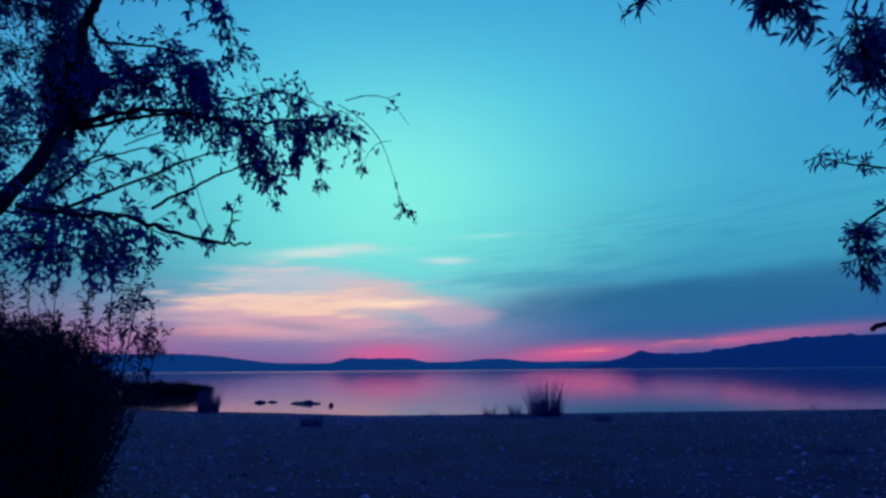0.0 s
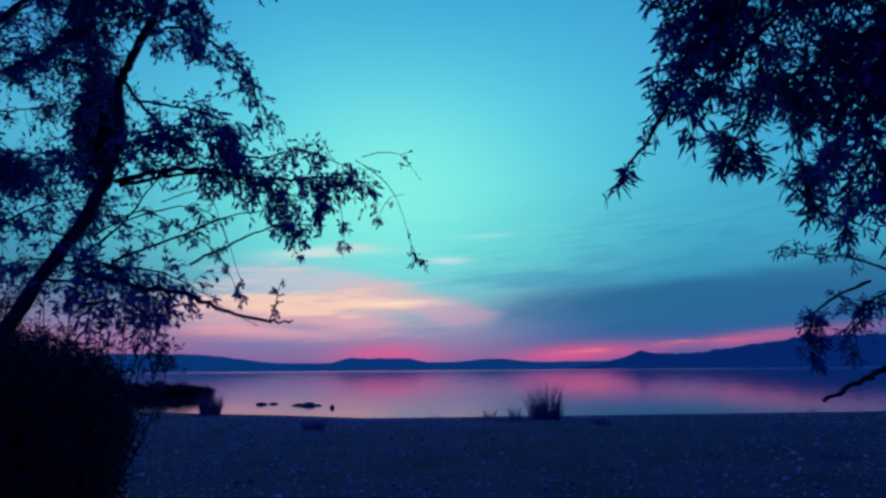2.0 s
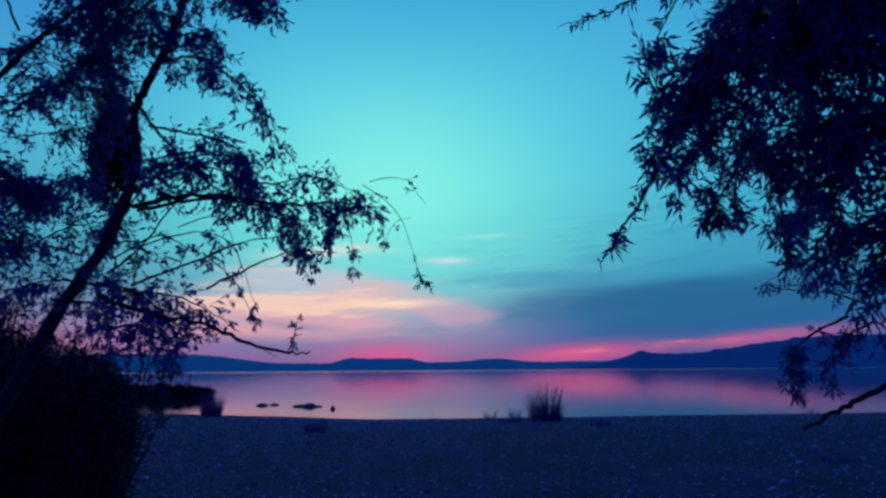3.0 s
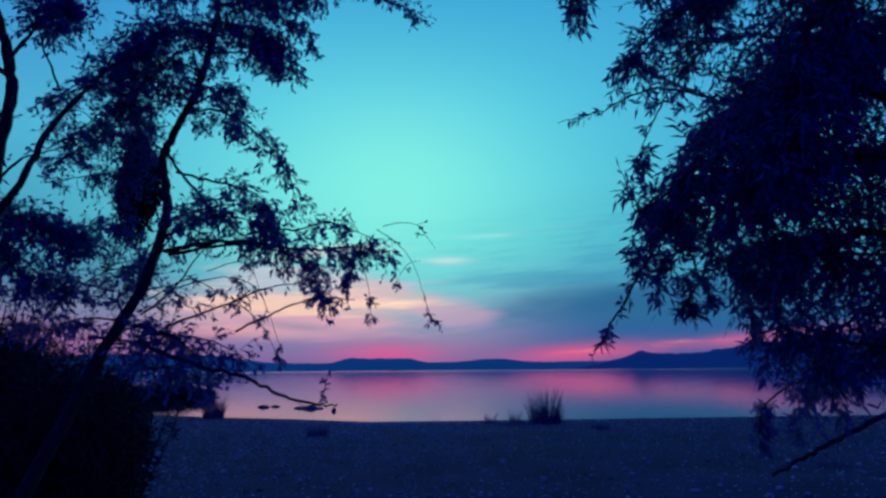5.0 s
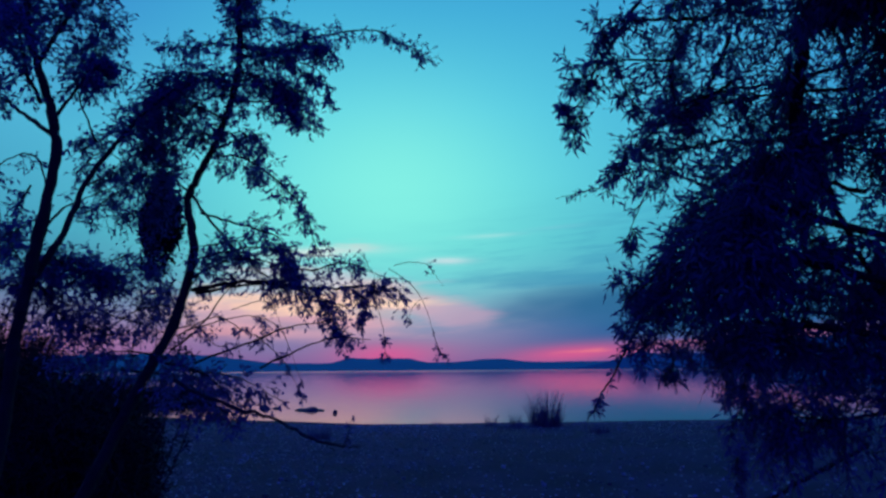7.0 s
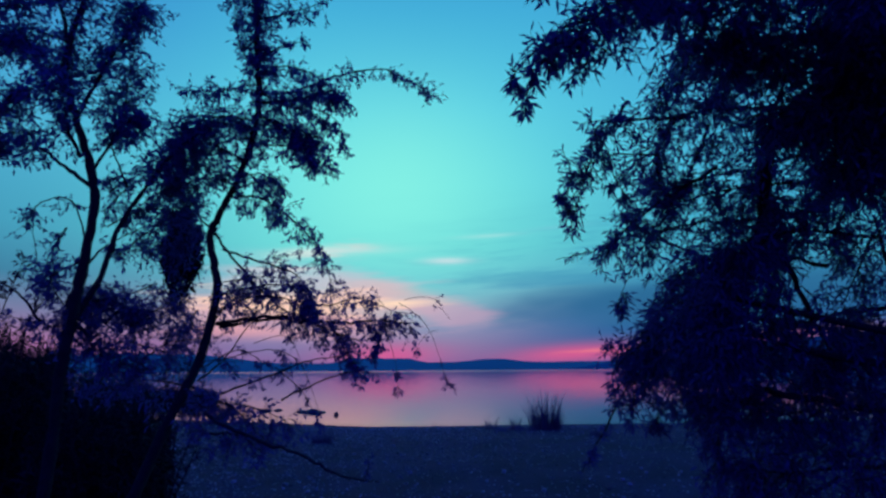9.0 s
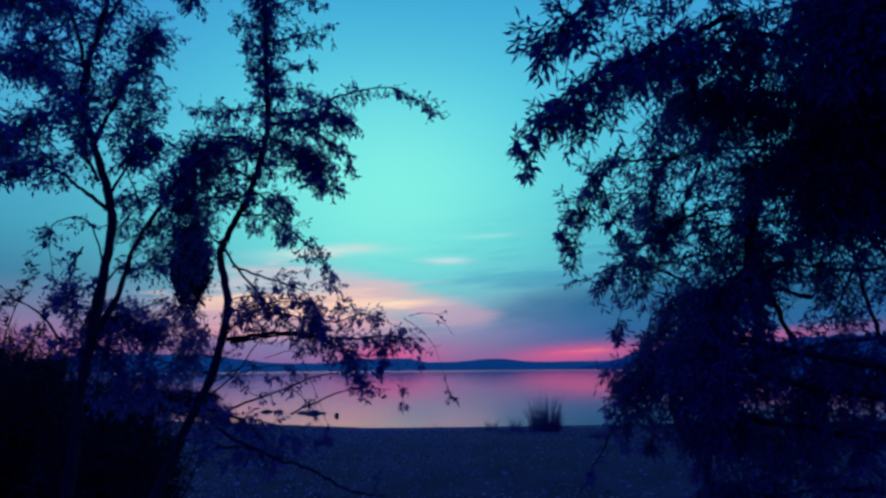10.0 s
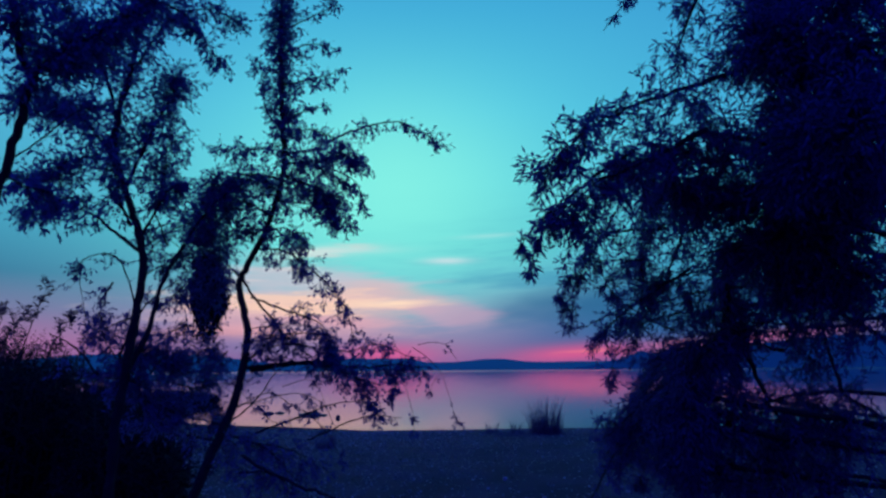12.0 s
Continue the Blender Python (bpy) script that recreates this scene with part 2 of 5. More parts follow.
class Tree:
    """A tree: its thing, and the twigs and leaves that its limbs gather."""

    def __init__(self, name, place, label, category, leaf, wide, leaf_mat, gap, seed, group="", forks=2, feathered=False):
        self.forks, self.feathered = forks, feathered
        self.root = thing(name, place, label, category, group)
        self.base = np.array(place, dtype=float)
        self.leaf, self.wide, self.mat, self.gap = leaf, wide, leaf_mat, gap
        self.rng = np.random.default_rng(seed)
        self.twig_v, self.twig_q, self.leaf_v, self.leaf_q = [], [], [], []
        self.nt = self.nl = 0

    def add_twigs(self, start, heading, length, droop, thick=0.0011):
        """Twigs that bend downwards, with narrow leaves set along both sides."""
        r, n, k = self.rng, len(start), 6
        pts = [start]
        d = unit(heading)
        for i in range(k - 1):
            d = unit(d + np.array([0, 0, -1.0]) * droop * 0.35 + r.normal(0, 0.13, (n, 3)))
            pts.append(pts[-1] + d * (length / (k - 1))[:, None])
        line = np.stack(pts, axis=1)
        taper = np.linspace(1, 0.35, k)[None] * thick * (0.7 + 0.6 * r.random((n, 1)))
        v, q = tubes(line, taper, 3)
        self.twig_v.append(v)
        self.twig_q.append(q + self.nt)
        self.nt += len(v)
        m = max(3, int(np.mean(length) / self.gap))
        s = (np.arange(m) + 0.8) / m * (k - 1)
        s = np.clip(s[None] + r.normal(0, 0.08, (n, m)), 0.15, k - 1.001)
        i0 = s.astype(int)
        f = (s - i0)[..., None]
        rows = np.arange(n)[:, None]
        at = line[rows, i0] * (1 - f) + line[rows, i0 + 1] * f
        tan = unit(line[rows, i0 + 1] - line[rows, i0])
        if self.feathered:
            # leaflets in two ranks, all in the plane of their twig
            flat = np.repeat(unit(r.normal(0, 1, (n, 1, 3)) * np.array([0.7, 1.3, 0.7])), m, axis=1) + r.normal(0, 0.18, (n, m, 3))
            rank = np.where(np.arange(m) % 2, 1.0, -1.0)[None, :, None]
            lead = unit(tan * r.uniform(0.85, 1.2, (n, m, 1)) + unit(np.cross(tan, flat)) * rank * 0.72)
            cross = unit(np.cross(lead, flat))
        else:
            away = unit(np.cross(tan, r.normal(0, 1, (n, m, 3))))
            lead = unit(tan * r.uniform(0.6, 1.3, (n, m, 1)) + away * 0.75 + np.array([0, 0, -0.15]))
            cross = unit(np.cross(lead, r.normal(0, 1, (n, m, 3))))
        size = self.leaf * r.uniform(0.6, 1.25, (n, m, 1))
        w = self.wide * r.uniform(0.7, 1.2, (n, m, 1))
        bend = np.array([0, 0, -0.12]) * size
        keep = (r.random((n, m)) < 0.9).ravel()
        quad = np.stack([at, at + lead * size * 0.42 + cross * w * 0.5, at + lead * size + bend, at + lead * size * 0.42 - cross * w * 0.5], axis=2)
        quad = quad.reshape(-1, 4, 3)[keep]
        self.leaf_v.append(quad.reshape(-1, 3))
        self.leaf_q.append(np.arange(len(quad) * 4).reshape(-1, 4) + self.nl)
        self.nl += len(quad) * 4
        return line

    def finish(self, foliage="foliage"):
        for name, vs, qs, mat, what in (("brushwood", self.twig_v, self.twig_q, TWIG, "thin dark bare twigs"),
                                        (foliage, self.leaf_v, self.leaf_q, self.mat, "small narrow dark leaves")):
            if vs:
                child(name, quads_mesh(name, np.vstack(vs) - self.base, np.vstack(qs), mat), self.root, what, "stuff")


def limb(tree, points, r0, r1, twigs=0, length=0.1, droop=0.25, start=0.1, spread=1.0, leaf=1.0, loose=0.0, name="limb"):
    """One limb through the points, tapering from r0 to r1, and the twigs that it bears past the share start."""
    line = curve_through(points)
    n = len(line)
    rng = tree.rng
    line[1:-1] += rng.normal(0, min(r0, 0.006) * 0.35, (n - 2, 3))
    radii = np.linspace(r0, r1, n) * (1 + rng.normal(0, 0.06, n))
    sides = 10 if r0 > 0.012 else 6 if r0 > 0.003 else 4
    v, q = tubes(line[None], radii[None], sides)
    ends = [list(range(sides)), list(range(len(v) - sides, len(v)))]
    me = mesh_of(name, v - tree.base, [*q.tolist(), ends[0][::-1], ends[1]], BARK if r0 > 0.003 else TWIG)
    child(name, me, tree.root)
    if twigs:
        usual, tree.leaf, tree.wide = (tree.leaf, tree.wide), tree.leaf * leaf, tree.wide * leaf
        # branchlets stand in loose bunches, each with a few short side twigs
        bunches = max(3, twigs // (4 if loose > 0.025 else 2))
        own = rng.integers(0, bunches, twigs)
        s = (start + (1 - start) * rng.random(bunches) ** 0.85)[own] + rng.normal(0, 0.025, twigs)
        s = np.clip(s, 0, 0.999) * (n - 1)
        i = s.astype(int)
        f = (s - i)[:, None]
        at = line[i] * (1 - f) + line[i + 1] * f
        at = at + (rng.normal(0, loose, (bunches, 3))[own] + rng.normal(0, loose * 0.3, (twigs, 3))) * (1.1 - 0.95 * s / (n - 1))[:, None]
        tan = unit(line[i + 1] - line[i])
        head = tan * 0.5 + (unit(rng.normal(0, 1, (bunches, 3)))[own] * 0.8 + unit(rng.normal(0, 1, (twigs, 3))) * 0.55) * spread
        head[:, 2] -= droop * 0.6
        size = length * rng.uniform(0.35, 1.1, twigs)
        fork = tree.add_twigs(at, head, size, droop)
        for _ in range(tree.forks if length > tree.leaf else 0):
            k = rng.uniform(1.2, 4.9, twigs)
            j = k.astype(int)
            f = (k - j)[:, None]
            rows = np.arange(twigs)
            at = fork[rows, j] * (1 - f) + fork[rows, j + 1] * f
            head = unit(fork[rows, j + 1] - fork[rows, j]) * 0.7 + unit(rng.normal(0, 1, (twigs, 3))) * 0.8
            tree.add_twigs(at, head, np.maximum(size * rng.uniform(0.25, 0.5, twigs), tree.leaf * 0.8), droop * 0.6, 0.0008)
        tree.leaf, tree.wide = usual


def tangle(tree, centre, radii, strands):
    """A dense ball of dead stems and leaf litter caught in the fork of a tree."""
    r = tree.rng
    a = unit(r.normal(0, 1, (strands, 3))) * r.random((strands, 1)) ** 0.5
    b = unit(a + r.normal(0, 0.8, (strands, 3))) * r.uniform(0.4, 1.0, (strands, 1)) * (1 + 0.5 * r.random((strands, 1)) ** 4)
    k = np.linspace(0, 1, 6)[None, :, None]
    line = a[:, None] * (1 - k) + b[:, None] * k + np.sin(k * math.pi) * unit(r.normal(0, 1, (strands, 1, 3))) * 0.25
    line = line * np.array(radii) + np.array(centre)
    v, q = tubes(line, np.linspace(1, 0.4, 6)[None] * r.uniform(0.003, 0.009, (strands, 1)), 4)
    child("tangle", quads_mesh("tangle", v - tree.base, q, BARK), tree.root, "dense dark tangle of dead stems in the fork", "stuff")
    rim = np.array(centre) + b * np.array(radii)
    few = slice(0, strands, 8)
    tree.add_twigs(rim[few], b[few] * np.array(radii) + r.normal(0, 0.1, b[few].shape), 0.075 * r.uniform(0.4, 1.3, len(rim[few])), 0.3)


# ---------------------------------------------------------------- ground, lake, hills
WATER_Z = -0.16


def shore(x):
    """The y at which the beach meets the lake."""
    return 22.4 + 0.07 * max(x, 0) + 0.43 * max(-x - 3.2, 0) * (1 if x > -24 else 24 / -x) + 0.25 * noise.noise((x * 0.25, 3.1, 0)) + 0.06 * noise.noise((x * 1.3, 8.1, 0))


def height(x, y):
    """The ground: a flat gravel beach that slopes into the lake."""
    s = shore(max(-60, min(60, x))) - y
    lumps = 0.03 * noise.noise((x * 0.5, y * 0.5, 0)) + 0.012 * noise.noise((x * 2.1, y * 2.1, 4))
    if s > 0:
        slope = 0.36 * min(1, s / 8.2) ** 0.9
        return WATER_Z + slope + lumps * min(1, s / 3)
    spit = 0.52 * math.exp(-((y - 41 - 0.1 * (x + 20)) / 1.5) ** 2) * min(1, max(0, (-14.5 - x) / 2.5))
    return WATER_Z - min(6 if y > 60 or x > -14 else 0.4, -s * 0.09) + spit


def build_ground():
    xs = np.unique(np.concatenate([np.linspace(-14, 16, 151), np.linspace(-60, 60, 81), np.linspace(-30, -14, 28), [-4500, -1500, -500, -150, 150, 500, 1500, 4500]]))
    ys = np.unique(np.concatenate([np.linspace(2, 30, 141), np.linspace(-40, 60, 51), np.linspace(37, 45, 17), [-3000, -800, -200, 150, 500, 1500, 4500]]))
    verts = [(x, y, height(x, y)) for y in ys for x in xs]
    w = len(xs)
    faces = [(j * w + i, j * w + i + 1, (j + 1) * w + i + 1, (j + 1) * w + i) for j in range(len(ys) - 1) for i in range(w - 1)]
    return tagged(new("ground", mesh_of("ground", verts, faces, BEACH)), "dark bluish gravel beach sloping gently into the lake", "ground", kind="structure")


GROUND = build_ground()
verts = [(-4600, 10, WATER_Z), (4600, 10, WATER_Z), (4600, 4600, WATER_Z), (-4600, 4600, WATER_Z)]
tagged(new("water", mesh_of("water", verts, [(0, 1, 2, 3)], WATER)), "calm lake water mirroring pink and blue dusk sky", "lake", kind="structure")


def hill_range(name, label, mat, distance, a0, a1, crest, seed):
    """A range of hills along an arc of azimuths, with a rounded back; crest(a) is the angle of its skyline."""
    verts, faces = [], []
    n, k = 260, 9
    for i in range(n + 1):
        a = a0 + (a1 - a0) * i / n
        top = distance * math.tan(radians(crest(a)))
        for j in range(k):
            u = j / (k - 1)
            d = distance + (u - 0.6) * 900
            zz = top * (d / distance) * math.sin(min(1, u / 0.6) * math.pi / 2) ** 0.8 if u <= 0.6 else top * math.cos((u - 0.6) / 0.4 * math.pi / 2)
            rough_ = 0.05 * top * noise.noise((a * 1.7, u * 4, seed)) * math.sin(u * math.pi)
            verts.append((d * math.sin(radians(a)), d * math.cos(radians(a)), WATER_Z - 1 + max(0, zz + rough_)))
    for i in range(n):
        for j in range(k - 1):
            faces.append((i * k + j, (i + 1) * k + j, (i + 1) * k + j + 1, i * k + j + 1))
    return tagged(new(name, mesh_of(name, verts, faces, mat)), label, "hills", kind="structure")


def bump(a, centre, wide, tall, power=2):
    return tall * math.exp(-abs((a - centre) / wide) ** power)


def far_crest(a):
    z = 0.72 + bump(a, -27, 8.5, 0.85, 4) + bump(a, -6.2, 4.0, 0.42, 8) + bump(a, 4.6, 2.6, 0.32, 3) + bump(a, -9.2, 1.0, 0.08)
    return max(0.3, z + 0.05 * noise.noise((a * 0.5, 1.2, 0)) + 0.025 * noise.noise((a * 2.2, 5.2, 0)))


def near_crest(a):
    z = 0.5 * min(1, max(0, (a - 12) / 4)) + bump(a, 18.3, 1.7, 0.55, 1.6) + bump(a, 18.5, 0.45, 0.16) + bump(a, 25.2, 0.8, 0.16, 4) + bump(a, 22, 5, 0.75) + bump(a, 35, 8.5, 2.1, 3) + bump(a, 27.2, 1.6, 0.2)
    return max(0.02, z + 0.07 * noise.noise((a * 0.6, 3.3, 0)) + 0.05 * noise.noise((a * 2.4, 7.7, 0)) + 0.03 * noise.noise((a * 6.0, 2.7, 0)))


# both ranges give off a faint blue in place of airlight
hill_range("far_hills", "low wooded hills across the lake, glowing blue as haze", HILL_FAR, 3600, -60, 40, far_crest, 1)
hill_range("mountain_range", "darker mountain across the lake, glowing blue as haze", HILL_NEAR, 2900, 9, 62, near_crest, 2)

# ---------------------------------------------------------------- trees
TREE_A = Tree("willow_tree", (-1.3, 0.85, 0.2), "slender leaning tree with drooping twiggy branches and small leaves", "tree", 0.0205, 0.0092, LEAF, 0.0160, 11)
limb(TREE_A, [(-1.420, 1.020, 0.100), (-1.280, 1.120, 1.000), (-1.069, 1.220, 1.707), (-0.993, 1.340, 2.002), (-0.986, 1.440, 2.257), (-1.023, 1.500, 2.369), (-1.079, 1.570, 2.516), (-1.041, 1.560, 2.618), (-0.955, 1.520, 2.766), (-0.896, 1.480, 2.927), (-0.865, 1.430, 3.056), (-0.887, 1.440, 3.292), (-0.912, 1.450, 3.582), (-0.919, 1.450, 3.880), (-0.922, 1.450, 4.224)], 0.0185, 0.009, twigs=640, length=0.1, start=0.74, spread=1.3, loose=0.025, name="trunk")
limb(TREE_A, [(-0.897, 1.450, 3.438), (-0.748, 1.425, 3.452), (-0.614, 1.400, 3.479)], 0.005, 0.001, twigs=48, length=0.0725, droop=0.2, start=0, spread=1.1, loose=0.02)
limb(TREE_A, [(-0.905, 1.450, 3.597), (-0.770, 1.435, 3.636), (-0.655, 1.420, 3.606)], 0.004, 0.001, twigs=28, length=0.06525, droop=0.2, start=0, spread=1.1, loose=0.02)
limb(TREE_A, [(-0.911, 1.450, 3.715), (-0.760, 1.425, 3.777), (-0.637, 1.400, 3.819)], 0.004, 0.001, twigs=32, length=0.0725, droop=0.1, start=0, spread=1.1, loose=0.02)
limb(TREE_A, [(-0.887, 1.450, 3.241), (-0.780, 1.425, 3.298), (-0.673, 1.400, 3.299)], 0.004, 0.001, twigs=24, length=0.04, droop=0.2, start=0, spread=1.1)
limb(TREE_A, [(-0.899, 1.450, 3.214), (-0.970, 1.450, 3.325), (-1.004, 1.450, 3.554)], 0.004, 0.001, twigs=48, length=0.06525, droop=0.1, start=0, spread=1.1, loose=0.02)
limb(TREE_A, [(-0.867, 1.440, 3.087), (-0.763, 1.600, 3.185), (-0.627, 1.750, 3.329), (-0.437, 1.880, 3.442), (-0.304, 1.950, 3.432), (-0.156, 1.960, 3.329)], 0.007, 0.001, twigs=120, length=0.0725, droop=0.3, start=0.1, spread=0.9, loose=0.02)
limb(TREE_A, [(-0.865, 1.430, 3.043), (-0.688, 1.397, 3.042), (-0.571, 1.363, 3.063), (-0.479, 1.330, 2.998)], 0.006, 0.001, twigs=144, length=0.09425, droop=0.4, start=0, spread=1.1, loose=0.02)
limb(TREE_A, [(-0.873, 1.440, 2.993), (-0.722, 1.400, 2.926), (-0.602, 1.360, 2.861)], 0.006, 0.001, twigs=160, length=0.1015, droop=0.5, start=0, spread=1.1, loose=0.02)
limb(TREE_A, [(-0.630, 1.360, 2.989), (-0.522, 1.335, 2.916), (-0.482, 1.310, 2.776)], 0.003, 0.0006, twigs=24, length=0.035, droop=0.6, start=0, spread=1.1)
limb(TREE_A, [(-0.869, 1.450, 2.970), (-1.020, 1.500, 3.020), (-1.154, 1.550, 3.006), (-1.248, 1.600, 2.939)], 0.006, 0.001, twigs=96, length=0.1015, droop=0.3, start=0, spread=1.1, loose=0.02)
limb(TREE_A, [(-0.889, 1.470, 2.910), (-1.055, 1.547, 2.922), (-1.197, 1.623, 2.849), (-1.343, 1.700, 2.771)], 0.005, 0.001, twigs=88, length=0.09425, droop=0.3, start=0, spread=1.1, loose=0.02)
limb(TREE_A, [(-0.904, 1.480, 2.887), (-0.777, 1.433, 2.859), (-0.667, 1.387, 2.839), (-0.614, 1.340, 2.744)], 0.005, 0.001, twigs=72, length=0.087, droop=0.4, start=0, spread=1.1, loose=0.02)
limb(TREE_A, [(-0.953, 1.500, 2.748), (-1.087, 1.550, 2.788), (-1.180, 1.600, 2.733)], 0.004, 0.001, twigs=40, length=0.087, droop=0.3, start=0, spread=1.1, loose=0.02)
limb(TREE_A, [(-1.000, 1.540, 2.679), (-0.825, 1.420, 2.633), (-0.668, 1.330, 2.514), (-0.567, 1.305, 2.405), (-0.512, 1.280, 2.274)], 0.005, 0.001, twigs=96, length=0.07975, droop=0.4, start=0, spread=1.1, loose=0.02)
limb(TREE_A, [(-0.985, 1.530, 2.703), (-0.841, 1.465, 2.726), (-0.739, 1.400, 2.722)], 0.004, 0.001, twigs=40, length=0.07975, droop=0.4, start=0, spread=1.1, loose=0.02)
limb(TREE_A, [(-0.909, 1.470, 2.940), (-1.071, 1.513, 2.998), (-1.208, 1.557, 2.965), (-1.287, 1.600, 2.852)], 0.006, 0.001, twigs=104, length=0.10875, droop=0.3, start=0, spread=1.1, loose=0.02)
limb(TREE_A, [(-0.894, 1.470, 2.948), (-1.058, 1.513, 3.022), (-1.201, 1.557, 3.035), (-1.282, 1.600, 2.948)], 0.006, 0.001, twigs=96, length=0.1015, droop=0.3, start=0, spread=1.1, loose=0.02)
limb(TREE_A, [(-0.939, 1.500, 2.824), (-1.097, 1.575, 2.910), (-1.266, 1.650, 2.874)], 0.005, 0.001, twigs=72, length=0.09425, droop=0.3, start=0, spread=1.1, loose=0.02)
limb(TREE_A, [(-0.974, 1.520, 2.753), (-0.854, 1.485, 2.759), (-0.774, 1.450, 2.676)], 0.004, 0.001, twigs=28, length=0.0725, droop=0.4, start=0, spread=1.1, loose=0.02)
limb(TREE_A, [(-1.016, 1.550, 2.459), (-0.818, 1.450, 2.383), (-0.680, 1.415, 2.330), (-0.585, 1.380, 2.209)], 0.005, 0.001, twigs=52, length=0.07975, droop=0.4, start=0.2, spread=1.1, loose=0.02)
limb(TREE_A, [(-0.979, 1.440, 2.147), (-0.824, 1.400, 2.165), (-0.694, 1.415, 2.171), (-0.522, 1.430, 2.146), (-0.368, 1.445, 2.157), (-0.251, 1.460, 2.144)], 0.0085, 0.002, twigs=96, length=0.087, droop=0.4, start=0.45, spread=1, loose=0.02)
limb(TREE_A, [(-0.964, 1.440, 2.135), (-0.814, 1.425, 2.157), (-0.673, 1.410, 2.160), (-0.552, 1.395, 2.122), (-0.414, 1.380, 2.071)], 0.007, 0.0015, twigs=60, length=0.087, droop=0.5, start=0.4, spread=1.1, loose=0.02)
limb(TREE_A, [(-1.064, 1.570, 2.533), (-0.917, 1.500, 2.368), (-0.768, 1.450, 2.231), (-0.620, 1.400, 2.123)], 0.006, 0.0015, twigs=36, length=0.0725, droop=0.4, start=0.25, spread=1.1, loose=0.02)
limb(TREE_A, [(-0.680, 1.420, 2.235), (-0.554, 1.433, 2.212), (-0.440, 1.447, 2.242), (-0.271, 1.460, 2.175)], 0.004, 0.001, twigs=64, length=0.07975, droop=0.3, start=0, spread=1.1, loose=0.02)
limb(TREE_A, [(-0.524, 1.400, 2.122), (-0.481, 1.390, 2.044), (-0.420, 1.380, 1.968)], 0.003, 0.0008, twigs=36, length=0.06525, droop=0.7, start=0, spread=1.1, loose=0.02)
limb(TREE_A, [(-0.403, 1.420, 2.134), (-0.351, 1.400, 2.092), (-0.384, 1.380, 2.023)], 0.003, 0.0008, twigs=30, length=0.04, droop=0.6, start=0, spread=1.1)
limb(TREE_A, [(-0.332, 1.400, 2.120), (-0.280, 1.240, 1.992), (-0.270, 1.220, 1.910)], 0.0015, 0.0006, twigs=9, length=0.03, droop=0.5, start=0.6, spread=0.8, leaf=0.8)
limb(TREE_A, [(-0.679, 1.300, 1.873), (-0.561, 1.280, 1.927), (-0.452, 1.260, 1.963), (-0.318, 1.240, 1.959)], 0.004, 0.001, twigs=10, length=0.03, droop=0.3, start=0.5, spread=0.8, leaf=0.7)
limb(TREE_A, [(-0.818, 1.400, 2.072), (-0.719, 1.383, 2.098), (-0.665, 1.367, 2.071), (-0.608, 1.350, 1.954)], 0.002, 0.0007, twigs=8, length=0.03, droop=0.3, start=0.4, spread=0.8, leaf=0.7)
limb(TREE_A, [(-1.025, 1.420, 1.937), (-0.924, 1.413, 2.021), (-0.844, 1.407, 2.135), (-0.768, 1.400, 2.192)], 0.004, 0.001, twigs=0, length=0.087, droop=0.3, start=0, spread=1.1, loose=0.02)
limb(TREE_A, [(-1.015, 1.430, 1.985), (-0.875, 1.403, 2.048), (-0.767, 1.377, 1.998), (-0.663, 1.350, 1.958)], 0.003, 0.0008, twigs=14, length=0.04, droop=0.3, start=0.3, spread=1, leaf=0.8)
limb(TREE_A, [(-1.002, 1.480, 2.260), (-0.881, 1.450, 2.283), (-0.729, 1.420, 2.235)], 0.004, 0.001, twigs=48, length=0.0725, droop=0.4, start=0, spread=1.1, loose=0.02)
limb(TREE_A, [(-0.988, 1.460, 2.201), (-0.912, 1.440, 2.221), (-0.794, 1.420, 2.180)], 0.003, 0.001, twigs=24, length=0.06525, droop=0.4, start=0, spread=1.1, loose=0.02)
limb(TREE_A, [(-0.985, 1.500, 2.316), (-0.818, 1.460, 2.330), (-0.604, 1.420, 2.295)], 0.003, 0.001, twigs=32, length=0.0725, droop=0.3, start=0, spread=1.1, loose=0.02)
limb(TREE_A, [(-1.015, 1.450, 2.114), (-0.913, 1.425, 2.237), (-0.738, 1.400, 2.288)], 0.004, 0.001, twigs=12, length=0.0725, droop=0.3, start=0.3, spread=1.1, loose=0.02)
limb(TREE_A, [(-0.951, 1.400, 2.007), (-0.805, 1.375, 2.041), (-0.715, 1.350, 2.042), (-0.624, 1.325, 1.995), (-0.543, 1.300, 1.828)], 0.003, 0.0007, twigs=14, length=0.04, droop=0.5, start=0.3, spread=0.8, leaf=0.8)
limb(TREE_A, [(-0.911, 1.350, 1.892), (-0.747, 1.333, 1.950), (-0.590, 1.317, 2.005), (-0.456, 1.300, 2.023)], 0.005, 0.001, twigs=11, length=0.06525, droop=0.4, start=0.2, spread=0.8, leaf=0.8, loose=0.02)
limb(TREE_A, [(-0.718, 1.350, 1.985), (-0.609, 1.325, 1.893), (-0.547, 1.300, 1.791)], 0.002, 0.0007, twigs=14, length=0.03, droop=0.5, start=0.3, spread=0.8, leaf=0.7)
limb(TREE_A, [(-0.981, 1.300, 1.892), (-0.831, 1.250, 1.853), (-0.683, 1.200, 1.740)], 0.005, 0.001, twigs=48, length=0.087, droop=0.3, start=0, spread=1.1, loose=0.02)
limb(TREE_A, [(-0.922, 1.250, 1.767), (-0.795, 1.225, 1.764), (-0.694, 1.200, 1.707)], 0.005, 0.001, twigs=48, length=0.087, droop=0.3, start=0, spread=1.1, loose=0.02)
